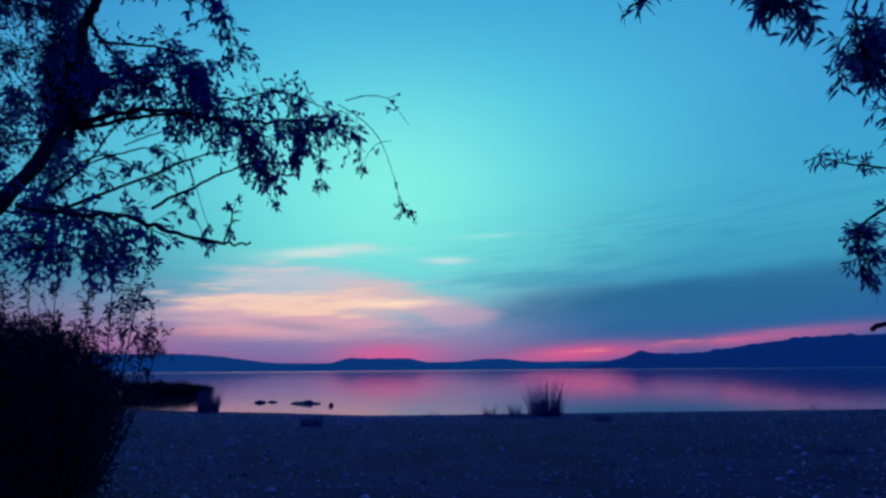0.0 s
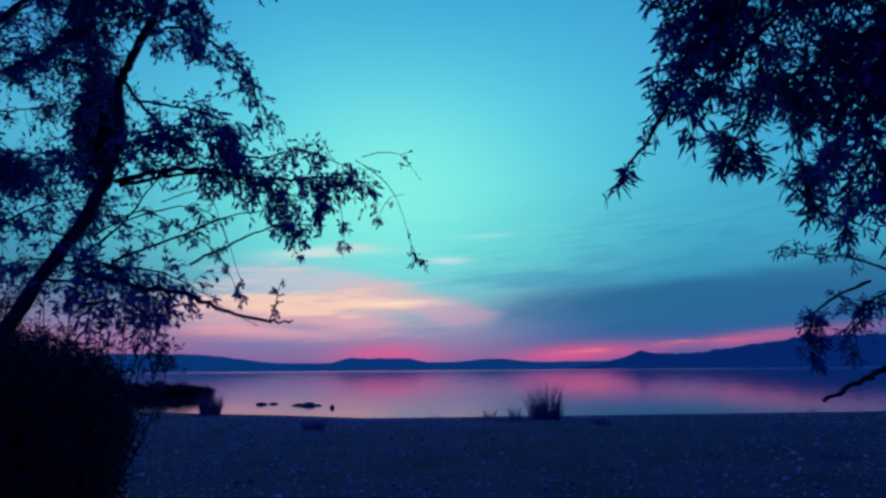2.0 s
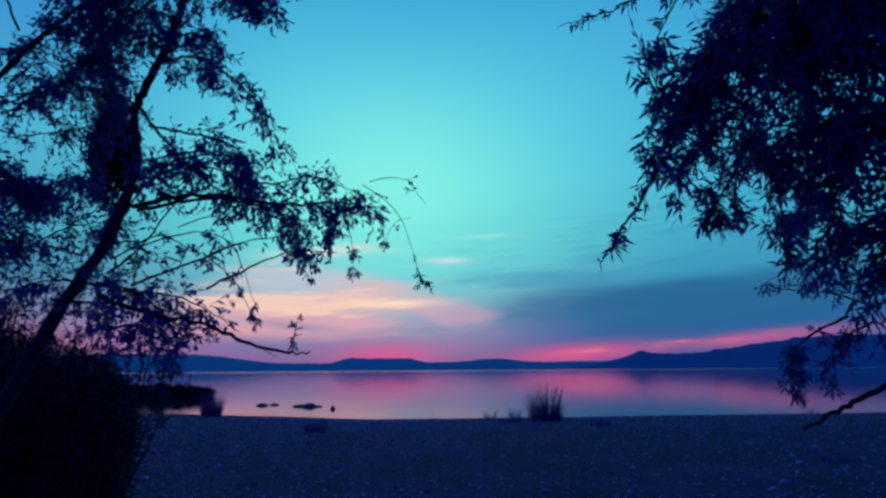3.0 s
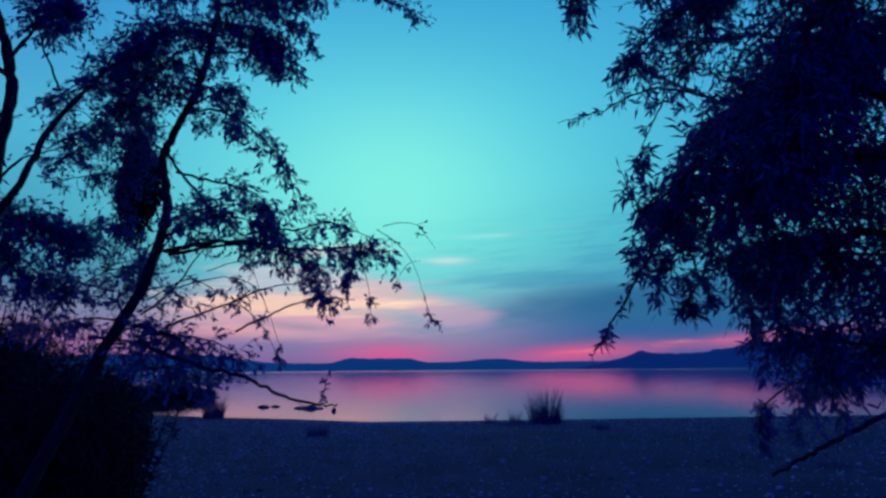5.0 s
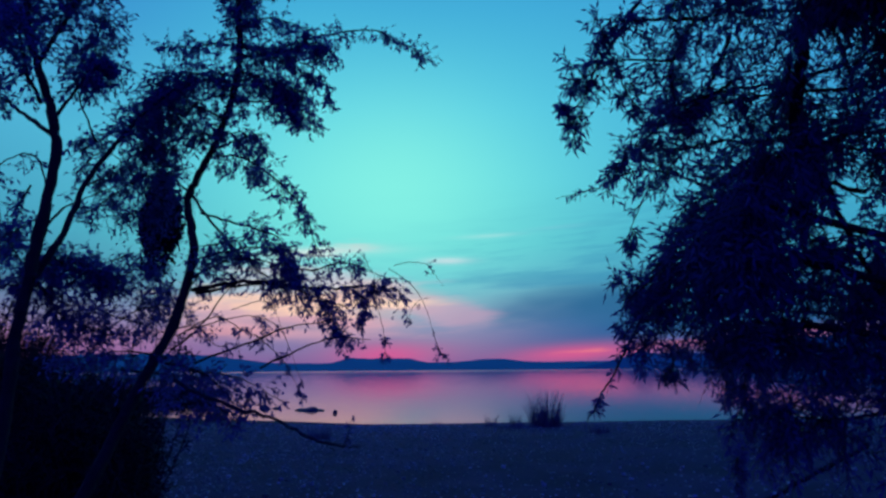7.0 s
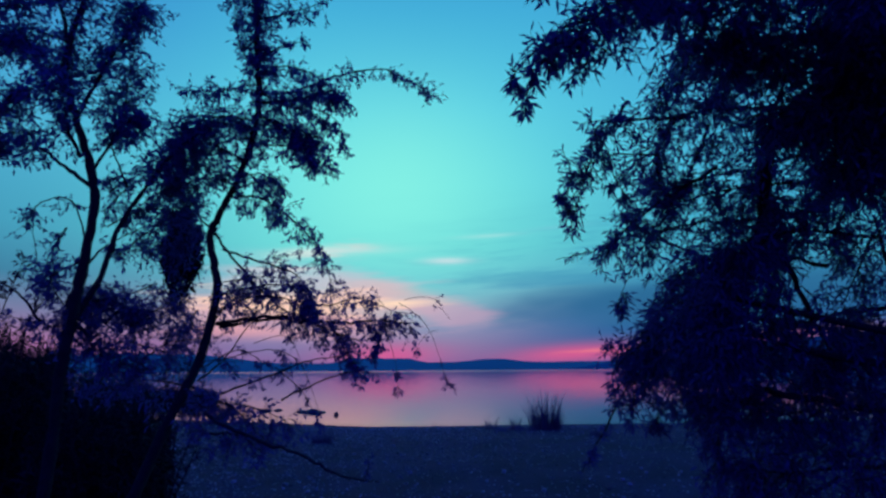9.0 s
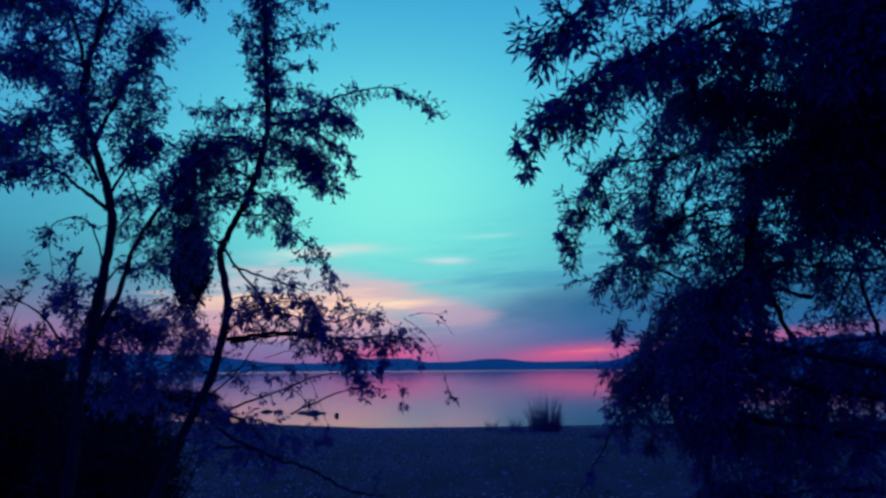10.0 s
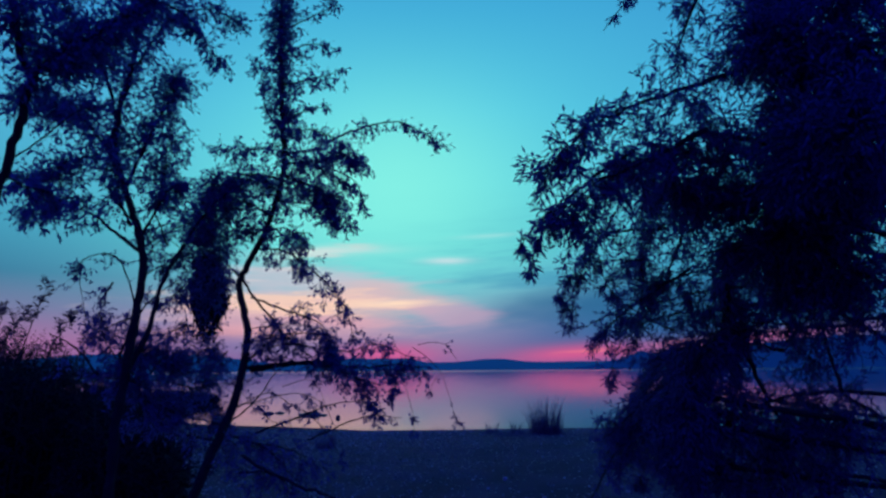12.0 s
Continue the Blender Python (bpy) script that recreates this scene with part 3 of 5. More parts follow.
limb(TREE_A, [(-0.944, 1.300, 1.870), (-0.747, 1.250, 1.851), (-0.591, 1.200, 1.784)], 0.004, 0.001, twigs=32, length=0.0725, droop=0.3, start=0, spread=1.1, loose=0.02)
limb(TREE_A, [(-0.984, 1.400, 2.174), (-0.816, 1.367, 2.241), (-0.646, 1.333, 2.215), (-0.571, 1.300, 2.170)], 0.004, 0.001, twigs=56, length=0.0725, droop=0.3, start=0, spread=1.1, loose=0.02)
limb(TREE_A, [(-0.991, 1.420, 2.244), (-0.776, 1.385, 2.287), (-0.606, 1.350, 2.272)], 0.004, 0.001, twigs=40, length=0.0725, droop=0.3, start=0, spread=1.1, loose=0.02)
limb(TREE_A, [(-0.993, 1.340, 1.998), (-0.899, 1.310, 2.010), (-0.821, 1.280, 1.948), (-0.769, 1.250, 1.940)], 0.003, 0.0008, twigs=10, length=0.04, droop=0.3, start=0.3, spread=0.8, leaf=0.8)
limb(TREE_A, [(-1.221, 1.620, 2.770), (-1.399, 1.610, 2.820), (-1.563, 1.600, 2.771)], 0.004, 0.001, twigs=60, length=0.087, droop=0.3, start=0, spread=1.1, loose=0.02)
limb(TREE_A, [(-1.201, 1.650, 2.614), (-1.368, 1.625, 2.655), (-1.515, 1.600, 2.580)], 0.004, 0.001, twigs=60, length=0.087, droop=0.3, start=0, spread=1.1, loose=0.02)
limb(TREE_A, [(-0.992, 1.520, 2.748), (-1.162, 1.585, 2.769), (-1.355, 1.650, 2.734)], 0.004, 0.001, twigs=60, length=0.087, droop=0.3, start=0, spread=1.1, loose=0.02)
limb(TREE_A, [(-0.988, 1.520, 2.811), (-0.850, 1.460, 2.708), (-0.713, 1.400, 2.516)], 0.004, 0.001, twigs=48, length=0.07975, droop=0.3, start=0, spread=1.1, loose=0.02)
limb(TREE_A, [(-0.882, 1.450, 3.102), (-0.738, 1.405, 3.026), (-0.577, 1.360, 2.930)], 0.004, 0.001, twigs=72, length=0.09425, droop=0.5, start=0, spread=1.1, loose=0.02)
limb(TREE_A, [(-0.875, 1.450, 3.007), (-0.707, 1.395, 2.883), (-0.554, 1.340, 2.744)], 0.004, 0.001, twigs=72, length=0.087, droop=0.5, start=0, spread=1.1, loose=0.02)
limb(TREE_A, [(-1.403, 1.800, 2.357), (-1.522, 1.800, 2.315), (-1.652, 1.800, 2.359)], 0.004, 0.001, twigs=56, length=0.087, droop=0.3, start=0, spread=1.1, loose=0.02)
limb(TREE_A, [(-0.888, 1.450, 3.138), (-1.046, 1.515, 3.145), (-1.225, 1.580, 3.175)], 0.004, 0.001, twigs=68, length=0.087, droop=0.3, start=0, spread=1.1, loose=0.02)
limb(TREE_A, [(-0.883, 1.450, 3.187), (-0.747, 1.405, 3.191), (-0.574, 1.360, 3.112)], 0.004, 0.001, twigs=68, length=0.087, droop=0.4, start=0, spread=1.1, loose=0.02)
limb(TREE_A, [(-1.289, 1.720, 2.052), (-1.487, 1.710, 2.096), (-1.673, 1.700, 2.053)], 0.004, 0.001, twigs=48, length=0.087, droop=0.3, start=0, spread=1.1, loose=0.02)
limb(TREE_A, [(-1.061, 1.500, 1.912), (-1.269, 1.550, 1.939), (-1.501, 1.600, 1.908)], 0.005, 0.001, twigs=68, length=0.09425, droop=0.3, start=0, spread=1.1, loose=0.02)
limb(TREE_A, [(-1.234, 1.500, 1.875), (-1.032, 1.450, 1.854), (-0.829, 1.400, 1.824)], 0.005, 0.001, twigs=60, length=0.087, droop=0.3, start=0, spread=1.1, loose=0.02)
limb(TREE_A, [(-1.090, 1.600, 2.554), (-1.276, 1.800, 2.710), (-1.405, 1.900, 2.909)], 0.005, 0.001, twigs=72, length=0.1015, droop=0.3, start=0, spread=1.1, loose=0.02)
limb(TREE_A, [(-1.162, 1.700, 2.226), (-1.271, 1.800, 2.151), (-1.327, 1.800, 2.014)], 0.004, 0.001, twigs=72, length=0.087, droop=0.3, start=0, spread=1.1, loose=0.02)
limb(TREE_A, [(-0.27, 1.50, 2.24), (-0.21, 1.49, 2.25), (-0.15, 1.49, 2.24), (-0.12, 1.49, 2.20), (-0.09, 1.49, 2.16)], 0.0018, 0.0008, twigs=4, length=0.030, start=0.3, leaf=0.6)
limb(TREE_A, [(-0.29, 1.50, 2.23), (-0.22, 1.50, 2.18), (-0.17, 1.50, 2.12), (-0.14, 1.50, 2.04), (-0.12, 1.50, 1.97), (-0.09, 1.50, 1.90)], 0.0018, 0.0008, twigs=3, length=0.030, start=0.2, leaf=0.6)
limb(TREE_A, [(-0.13, 1.50, 2.01), (-0.12, 1.50, 1.97), (-0.11, 1.50, 1.94), (-0.09, 1.50, 1.91)], 0.001, 0.0006, twigs=10, length=0.035, start=0.0, spread=0.8, leaf=0.6)
limb(TREE_A, [(-0.24, 1.50, 2.19), (-0.23, 1.50, 2.12), (-0.22, 1.50, 2.06), (-0.21, 1.50, 2.03)], 0.001, 0.0006, twigs=3, length=0.030, start=0.5, leaf=0.6)
limb(TREE_A, [(-0.14, 1.50, 2.12), (-0.18, 1.50, 2.11), (-0.21, 1.50, 2.07), (-0.21, 1.50, 2.04)], 0.001, 0.0006, twigs=5, length=0.030, start=0.3, leaf=0.6)
limb(TREE_A, [(-0.88, 1.15, 1.84), (-0.68, 1.00, 1.78), (-0.53, 0.92, 1.75), (-0.42, 0.86, 1.71), (-0.34, 0.85, 1.69), (-0.29, 0.85, 1.69)], 0.006, 0.0016, twigs=0)
limb(TREE_A, [(-0.33, 0.85, 1.69), (-0.32, 0.84, 1.71), (-0.31, 0.83, 1.75)], 0.0016, 0.0006, twigs=10, length=0.018, start=0.1, spread=0.9, leaf=0.4)
limb(TREE_A, [(-0.43, 0.86, 1.71), (-0.39, 0.85, 1.70), (-0.35, 0.85, 1.68)], 0.0015, 0.0006, twigs=0)
limb(TREE_A, [(-1.30, 1.30, 2.39), (-1.23, 1.35, 2.48), (-1.18, 1.40, 2.55), (-1.09, 1.40, 2.62)], 0.003, 0.0008, twigs=70, length=0.1, droop=0.3, start=0.0, spread=1.4, leaf=0.85)
limb(TREE_A, [(-1.24, 1.30, 2.16), (-1.17, 1.35, 2.19), (-1.12, 1.40, 2.23), (-1.04, 1.40, 2.13)], 0.003, 0.0008, twigs=57, length=0.1, droop=0.3, start=0.0, spread=1.4, leaf=0.85)
limb(TREE_A, [(-1.21, 1.30, 1.97), (-1.15, 1.40, 2.07), (-1.02, 1.40, 2.08), (-0.94, 1.40, 2.00)], 0.003, 0.0008, twigs=48, length=0.1, droop=0.3, start=0.0, spread=1.4, leaf=0.85)
limb(TREE_A, [(-1.48, 1.50, 2.69), (-1.35, 1.50, 2.77), (-1.21, 1.50, 2.81), (-1.03, 1.50, 2.79)], 0.003, 0.0008, twigs=70, length=0.1, droop=0.3, start=0.0, spread=1.4, leaf=0.85)
limb(TREE_A, [(-1.53, 1.60, 2.57), (-1.42, 1.60, 2.64), (-1.33, 1.60, 2.72), (-1.19, 1.60, 2.74)], 0.003, 0.0008, twigs=54, length=0.1, droop=0.3, start=0.0, spread=1.4, leaf=0.85)
limb(TREE_A, [(-1.52, 1.60, 2.44), (-1.41, 1.65, 2.48), (-1.28, 1.65, 2.50), (-1.17, 1.65, 2.52)], 0.003, 0.0008, twigs=96, length=0.1, droop=0.3, start=0.0, spread=1.4, leaf=0.85)
limb(TREE_A, [(-1.55, 1.60, 2.64), (-1.47, 1.65, 2.75), (-1.30, 1.65, 2.64), (-1.16, 1.65, 2.71)], 0.003, 0.0008, twigs=96, length=0.1, droop=0.3, start=0.0, spread=1.4, leaf=0.85)
limb(TREE_A, [(-1.39, 1.70, 2.94), (-1.27, 1.70, 2.74), (-1.26, 1.70, 2.55), (-1.28, 1.70, 2.36)], 0.003, 0.0008, twigs=96, length=0.1, droop=0.3, start=0.0, spread=1.4, leaf=0.85)
limb(TREE_A, [(-1.43, 1.55, 2.15), (-1.34, 1.60, 2.20), (-1.28, 1.65, 2.30), (-1.15, 1.65, 2.16)], 0.003, 0.0008, twigs=83, length=0.1, droop=0.3, start=0.0, spread=1.4, leaf=0.85)
tangle(TREE_A, (-1.37, 1.95, 2.57), (0.09, 0.085, 0.11), 700)
tangle(TREE_A, (-1.33, 1.93, 2.48), (0.075, 0.07, 0.09), 350)
tangle(TREE_A, (-1.42, 1.97, 2.51), (0.06, 0.06, 0.10), 260)
tangle(TREE_A, (-1.40, 1.97, 2.70), (0.075, 0.07, 0.10), 130)
tangle(TREE_A, (-1.36, 1.92, 2.38), (0.075, 0.07, 0.12), 130)
TREE_A.finish()

TREE_B = Tree("willow_tree", (-1.4, 1.0, 0.15), "slim dark tree with forked stems and loose leafy crown", "tree", 0.0205, 0.0092, LEAF, 0.0160, 12)
limb(TREE_B, [(-1.42, 0.98, 0.10), (-1.29, 1.03, 1.60), (-1.28, 1.03, 1.95), (-1.27, 1.03, 2.08), (-1.26, 1.04, 2.25), (-1.25, 1.05, 2.49), (-1.27, 1.05, 2.61), (-1.34, 1.05, 2.79), (-1.41, 1.06, 2.97), (-1.42, 1.08, 3.14), (-1.42, 1.13, 3.33), (-1.44, 1.18, 3.57), (-1.47, 1.23, 3.88), (-1.52, 1.28, 4.33)], 0.018, 0.008, twigs=245, length=0.120, start=0.55, spread=1.4, name="trunk")
limb(TREE_B, [(-1.27, 1.05, 2.57), (-1.40, 1.08, 2.66), (-1.52, 1.13, 2.74), (-1.72, 1.23, 2.80), (-1.89, 1.28, 2.78)], 0.007, 0.002, twigs=114, length=0.104, start=0.3, droop=0.2, spread=1.1)
limb(TREE_B, [(-1.27, 1.05, 2.59), (-1.25, 1.08, 2.71), (-1.22, 1.13, 2.83), (-1.19, 1.18, 2.87)], 0.006, 0.002, twigs=96, length=0.096, start=0.35, spread=1.2)
limb(TREE_B, [(-1.31, 1.06, 2.07), (-1.25, 1.13, 2.28), (-1.26, 1.23, 2.49), (-1.22, 1.33, 2.68), (-1.17, 1.43, 2.86), (-1.06, 1.48, 2.97)], 0.012, 0.004, twigs=142, length=0.120, start=0.6, spread=1.2)
limb(TREE_B, [(-1.26, 1.04, 2.17), (-1.27, 1.08, 2.33), (-1.48, 1.28, 2.59), (-1.68, 1.39, 2.61), (-1.71, 1.42, 2.53), (-1.67, 1.43, 2.36)], 0.004, 0.001, twigs=33, length=0.072, start=0.45, spread=1.0)
limb(TREE_B, [(-1.36, 1.06, 2.85), (-1.51, 1.13, 3.04), (-1.70, 1.23, 3.21), (-1.86, 1.33, 3.26)], 0.008, 0.002, twigs=183, length=0.120, start=0.2, spread=1.2)
limb(TREE_B, [(-1.35, 1.06, 2.81), (-1.33, 1.13, 3.02), (-1.30, 1.23, 3.26), (-1.31, 1.28, 3.39)], 0.008, 0.002, twigs=254, length=0.120, start=0.25, spread=1.2)
limb(TREE_B, [(-1.41, 1.13, 3.33), (-1.39, 1.23, 3.55), (-1.36, 1.33, 3.72), (-1.25, 1.43, 3.82), (-1.15, 1.48, 3.79)], 0.007, 0.001, twigs=174, length=0.104, start=0.1, spread=1.1)
limb(TREE_B, [(-1.43, 1.08, 3.11), (-1.54, 1.13, 3.36), (-1.71, 1.18, 3.57), (-1.84, 1.23, 3.77)], 0.008, 0.002, twigs=206, length=0.120, start=0.2, spread=1.2)
limb(TREE_B, [(-1.32, 1.08, 2.19), (-1.31, 1.18, 2.36), (-1.31, 1.33, 2.46), (-1.28, 1.43, 2.53)], 0.005, 0.001, twigs=13, length=0.080, start=0.4)
limb(TREE_B, [(-1.32, 1.08, 2.18), (-1.34, 1.23, 2.21), (-1.30, 1.33, 2.22), (-1.23, 1.38, 2.15)], 0.005, 0.001, twigs=130, length=0.104, start=0.1, spread=1.4)
limb(TREE_B, [(-1.31, 1.08, 2.16), (-1.29, 1.13, 2.11), (-1.25, 1.18, 2.03), (-1.11, 1.23, 1.97)], 0.006, 0.001, twigs=130, length=0.120, start=0.1, spread=1.5)
limb(TREE_B, [(-1.32, 1.33, 2.22), (-1.29, 1.38, 2.20), (-1.24, 1.43, 2.20)], 0.005, 0.001, twigs=79, length=0.104, start=0.0, spread=1.4)
limb(TREE_B, [(-1.40, 1.06, 2.97), (-1.54, 1.13, 2.97), (-1.69, 1.18, 2.95), (-1.77, 1.23, 2.85)], 0.006, 0.001, twigs=96, length=0.10, start=0.2, spread=1.3)
limb(TREE_B, [(-1.30, 1.03, 2.66), (-1.32, 0.98, 2.74), (-1.31, 0.93, 2.81), (-1.30, 0.88, 2.87)], 0.006, 0.001, twigs=76, length=0.10, start=0.2, spread=1.3)
limb(TREE_B, [(-1.31, 1.23, 2.83), (-1.32, 1.28, 2.99), (-1.35, 1.33, 3.16)], 0.006, 0.001, twigs=144, length=0.10, start=0.0, spread=1.3)
limb(TREE_B, [(-1.28, 1.28, 2.64), (-1.32, 1.23, 2.77), (-1.36, 1.23, 2.90)], 0.004, 0.001, twigs=13, length=0.08, start=0.3, spread=1.3)
limb(TREE_B, [(-1.48, 1.18, 3.16), (-1.69, 1.23, 3.26), (-1.85, 1.28, 3.26), (-2.04, 1.33, 3.34)], 0.005, 0.001, twigs=146, length=0.11, start=0.1, spread=1.4)
limb(TREE_B, [(-1.46, 1.18, 3.35), (-1.65, 1.23, 3.48), (-1.81, 1.28, 3.47), (-2.00, 1.33, 3.55)], 0.005, 0.001, twigs=146, length=0.11, start=0.1, spread=1.4)
limb(TREE_B, [(-1.38, 1.08, 2.88), (-1.65, 1.23, 2.97), (-1.81, 1.28, 2.97), (-1.98, 1.33, 2.94)], 0.005, 0.001, twigs=110, length=0.11, start=0.2, spread=1.4)
limb(TREE_B, [(-1.280, 1.100, 2.335), (-1.394, 1.150, 2.309), (-1.524, 1.200, 2.260)], 0.004, 0.001, twigs=34, length=0.07, droop=0.3, start=0, spread=1.1)
limb(TREE_B, [(-1.498, 1.300, 2.492), (-1.553, 1.325, 2.404), (-1.528, 1.350, 2.257)], 0.004, 0.001, twigs=30, length=0.07, droop=0.3, start=0, spread=1.1)
limb(TREE_B, [(-1.230, 1.020, 2.127), (-1.373, 1.110, 2.218), (-1.480, 1.200, 2.328)], 0.004, 0.001, twigs=34, length=0.07, droop=0.3, start=0, spread=1.1)
limb(TREE_B, [(-1.227, 1.020, 2.101), (-1.413, 1.110, 2.125), (-1.616, 1.200, 2.171)], 0.004, 0.001, twigs=34, length=0.07, droop=0.3, start=0, spread=1.1)
limb(TREE_B, [(-1.260, 1.200, 2.130), (-1.252, 1.300, 2.197), (-1.224, 1.400, 2.141)], 0.004, 0.001, twigs=34, length=0.07, droop=0.3, start=0, spread=1.1)
limb(TREE_B, [(-1.724, 1.200, 2.798), (-1.603, 1.150, 2.806), (-1.458, 1.100, 2.756)], 0.004, 0.001, twigs=34, length=0.07, droop=0.3, start=0, spread=1.1)
limb(TREE_B, [(-1.340, 1.000, 2.127), (-1.459, 1.050, 2.221), (-1.595, 1.100, 2.275)], 0.005, 0.002, twigs=0, length=0.06, droop=0.3, start=0, spread=1.1)
TREE_B.finish()

TREE_C = Tree("willow_tree", (-1.55, 0.42, 0.15), "bent young tree with thin stems and dense leaf clumps", "tree", 0.0205, 0.0092, LEAF, 0.0160, 13)
limb(TREE_C, [(-1.62, 0.40, 0.10), (-1.50, 0.42, 1.20), (-1.42, 0.42, 2.19), (-1.33, 0.40, 2.47), (-1.28, 0.38, 2.61), (-1.23, 0.35, 2.75), (-1.20, 0.33, 2.87), (-1.15, 0.35, 2.95), (-1.10, 0.40, 3.04), (-1.06, 0.50, 3.18), (-1.02, 0.60, 3.36)], 0.016, 0.005, twigs=365, length=0.112, start=0.55, spread=1.3, name="trunk")
limb(TREE_C, [(-1.20, 0.33, 2.87), (-1.22, 0.30, 2.93), (-1.25, 0.30, 3.04), (-1.28, 0.30, 3.17)], 0.010, 0.003, twigs=110, length=0.096, start=0.3, spread=1.3)
limb(TREE_C, [(-1.13, 0.45, 3.09), (-1.08, 0.60, 3.28), (-1.00, 0.70, 3.29), (-0.91, 0.76, 3.17)], 0.006, 0.001, twigs=85, length=0.080, start=0.1, droop=0.5)
limb(TREE_C, [(-1.27, 0.37, 2.66), (-1.26, 0.45, 2.74), (-1.23, 0.55, 2.88), (-1.19, 0.60, 2.92)], 0.003, 0.001, twigs=34, length=0.072, start=0.4)
limb(TREE_C, [(-1.27, 0.37, 2.63), (-1.31, 0.50, 2.64), (-1.30, 0.60, 2.64), (-1.36, 0.65, 2.56)], 0.003, 0.001, twigs=59, length=0.072, start=0.2)
TREE_C.finish()

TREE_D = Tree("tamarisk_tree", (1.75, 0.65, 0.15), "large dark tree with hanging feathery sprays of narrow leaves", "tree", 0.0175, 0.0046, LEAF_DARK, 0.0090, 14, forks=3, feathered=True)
limb(TREE_D, [(1.75, 0.65, 0.1), (1.68, 0.62, 1.2), (1.55, 0.55, 2.3), (1.4, 0.5, 3.3), (1.3, 0.4, 4.0)], 0.09, 0.03, name="trunk")
limb(TREE_D, [(0.413, 0.600, 2.135), (0.314, 0.520, 2.008), (0.257, 0.470, 1.928), (0.210, 0.450, 1.862), (0.176, 0.430, 1.814), (0.146, 0.418, 1.776)], 0.004, 0.0007, twigs=34, length=0.01, droop=0.2, start=0.05, spread=0.7)
limb(TREE_D, [(0.369, 0.500, 2.102), (0.283, 0.450, 2.029), (0.224, 0.430, 1.999)], 0.003, 0.0007, twigs=17, length=0.04, droop=0.3, start=0, spread=1.1)
limb(TREE_D, [(0.377, 0.550, 2.104), (0.288, 0.500, 2.014), (0.227, 0.450, 1.956)], 0.003, 0.0007, twigs=19, length=0.04, droop=0.4, start=0, spread=1.1)
limb(TREE_D, [(0.348, 0.550, 2.059), (0.279, 0.500, 1.966), (0.220, 0.450, 1.911)], 0.003, 0.0007, twigs=17, length=0.035, droop=0.4, start=0, spread=1.1)
limb(TREE_D, [(0.433, 0.580, 2.057), (0.406, 0.570, 1.963), (0.381, 0.560, 1.885)], 0.003, 0.0007, twigs=26, length=0.04, droop=0.5, start=0, spread=1.1)
limb(TREE_D, [(0.406, 0.570, 1.963), (0.367, 0.560, 1.927), (0.338, 0.550, 1.897)], 0.002, 0.0006, twigs=9, length=0.03, droop=0.3, start=0, spread=1.1)
limb(TREE_D, [(0.464, 0.600, 2.012), (0.469, 0.590, 1.936), (0.465, 0.580, 1.873), (0.453, 0.570, 1.788)], 0.003, 0.0007, twigs=25, length=0.045, droop=0.5, start=0, spread=1.1, loose=0.006)
limb(TREE_D, [(0.396, 0.580, 2.066), (0.365, 0.565, 1.996), (0.347, 0.550, 1.955)], 0.003, 0.0007, twigs=14, length=0.035, droop=0.5, start=0, spread=1.1)
limb(TREE_D, [(1.567, 0.569, 1.921), (0.528, 0.450, 2.071), (0.465, 0.500, 2.071), (0.398, 0.550, 2.067)], 0.006, 0.001, twigs=20, length=0.075, droop=0.4, start=0.3, spread=1.1, loose=0.04)
limb(TREE_D, [(1.575, 0.572, 1.862), (0.561, 0.500, 2.012), (0.512, 0.550, 2.013), (0.440, 0.580, 2.007)], 0.006, 0.001, twigs=20, length=0.075, droop=0.4, start=0.3, spread=1.1, loose=0.04)
limb(TREE_D, [(1.577, 0.572, 1.841), (0.745, 0.750, 1.991), (0.662, 0.733, 1.959), (0.589, 0.717, 1.929), (0.533, 0.700, 1.900)], 0.005, 0.001, twigs=45, length=0.05, droop=0.3, start=0.3, spread=1.1, loose=0.006)
limb(TREE_D, [(0.733, 0.750, 1.914), (0.641, 0.725, 1.858), (0.583, 0.700, 1.796)], 0.004, 0.001, twigs=30, length=0.045, droop=0.4, start=0, spread=1.1, loose=0.006)
limb(TREE_D, [(0.783, 0.850, 1.765), (0.684, 0.833, 1.792), (0.603, 0.817, 1.795), (0.547, 0.800, 1.805)], 0.003, 0.0006, twigs=14, length=0.02, droop=0.2, start=0.2, spread=1, leaf=0.7)
limb(TREE_D, [(0.695, 0.800, 1.744), (0.603, 0.773, 1.708), (0.552, 0.747, 1.674), (0.529, 0.720, 1.624)], 0.003, 0.0007, twigs=34, length=0.03, droop=0.4, start=0.2, spread=1, leaf=0.8)
limb(TREE_D, [(0.779, 0.850, 1.739), (0.685, 0.825, 1.697), (0.654, 0.800, 1.637)], 0.003, 0.0007, twigs=34, length=0.04, droop=0.4, start=0.1, spread=1, leaf=0.8)
limb(TREE_D, [(0.948, 0.900, 1.679), (0.758, 0.850, 1.610), (0.667, 0.825, 1.575), (0.589, 0.800, 1.549)], 0.007, 0.003, twigs=0, length=0.06, droop=0.3, start=0, spread=1.1)
limb(TREE_D, [(0.264, 0.340, 2.507), (0.201, 0.330, 2.408), (0.164, 0.320, 2.345), (0.130, 0.310, 2.244)], 0.004, 0.0007, twigs=27, length=0.048, droop=0.4, start=0, spread=1.1, loose=0.006)
limb(TREE_D, [(0.217, 0.340, 2.398), (0.227, 0.340, 2.341), (0.254, 0.340, 2.297)], 0.002, 0.0006, twigs=18, length=0.03, droop=0.4, start=0, spread=1.1)
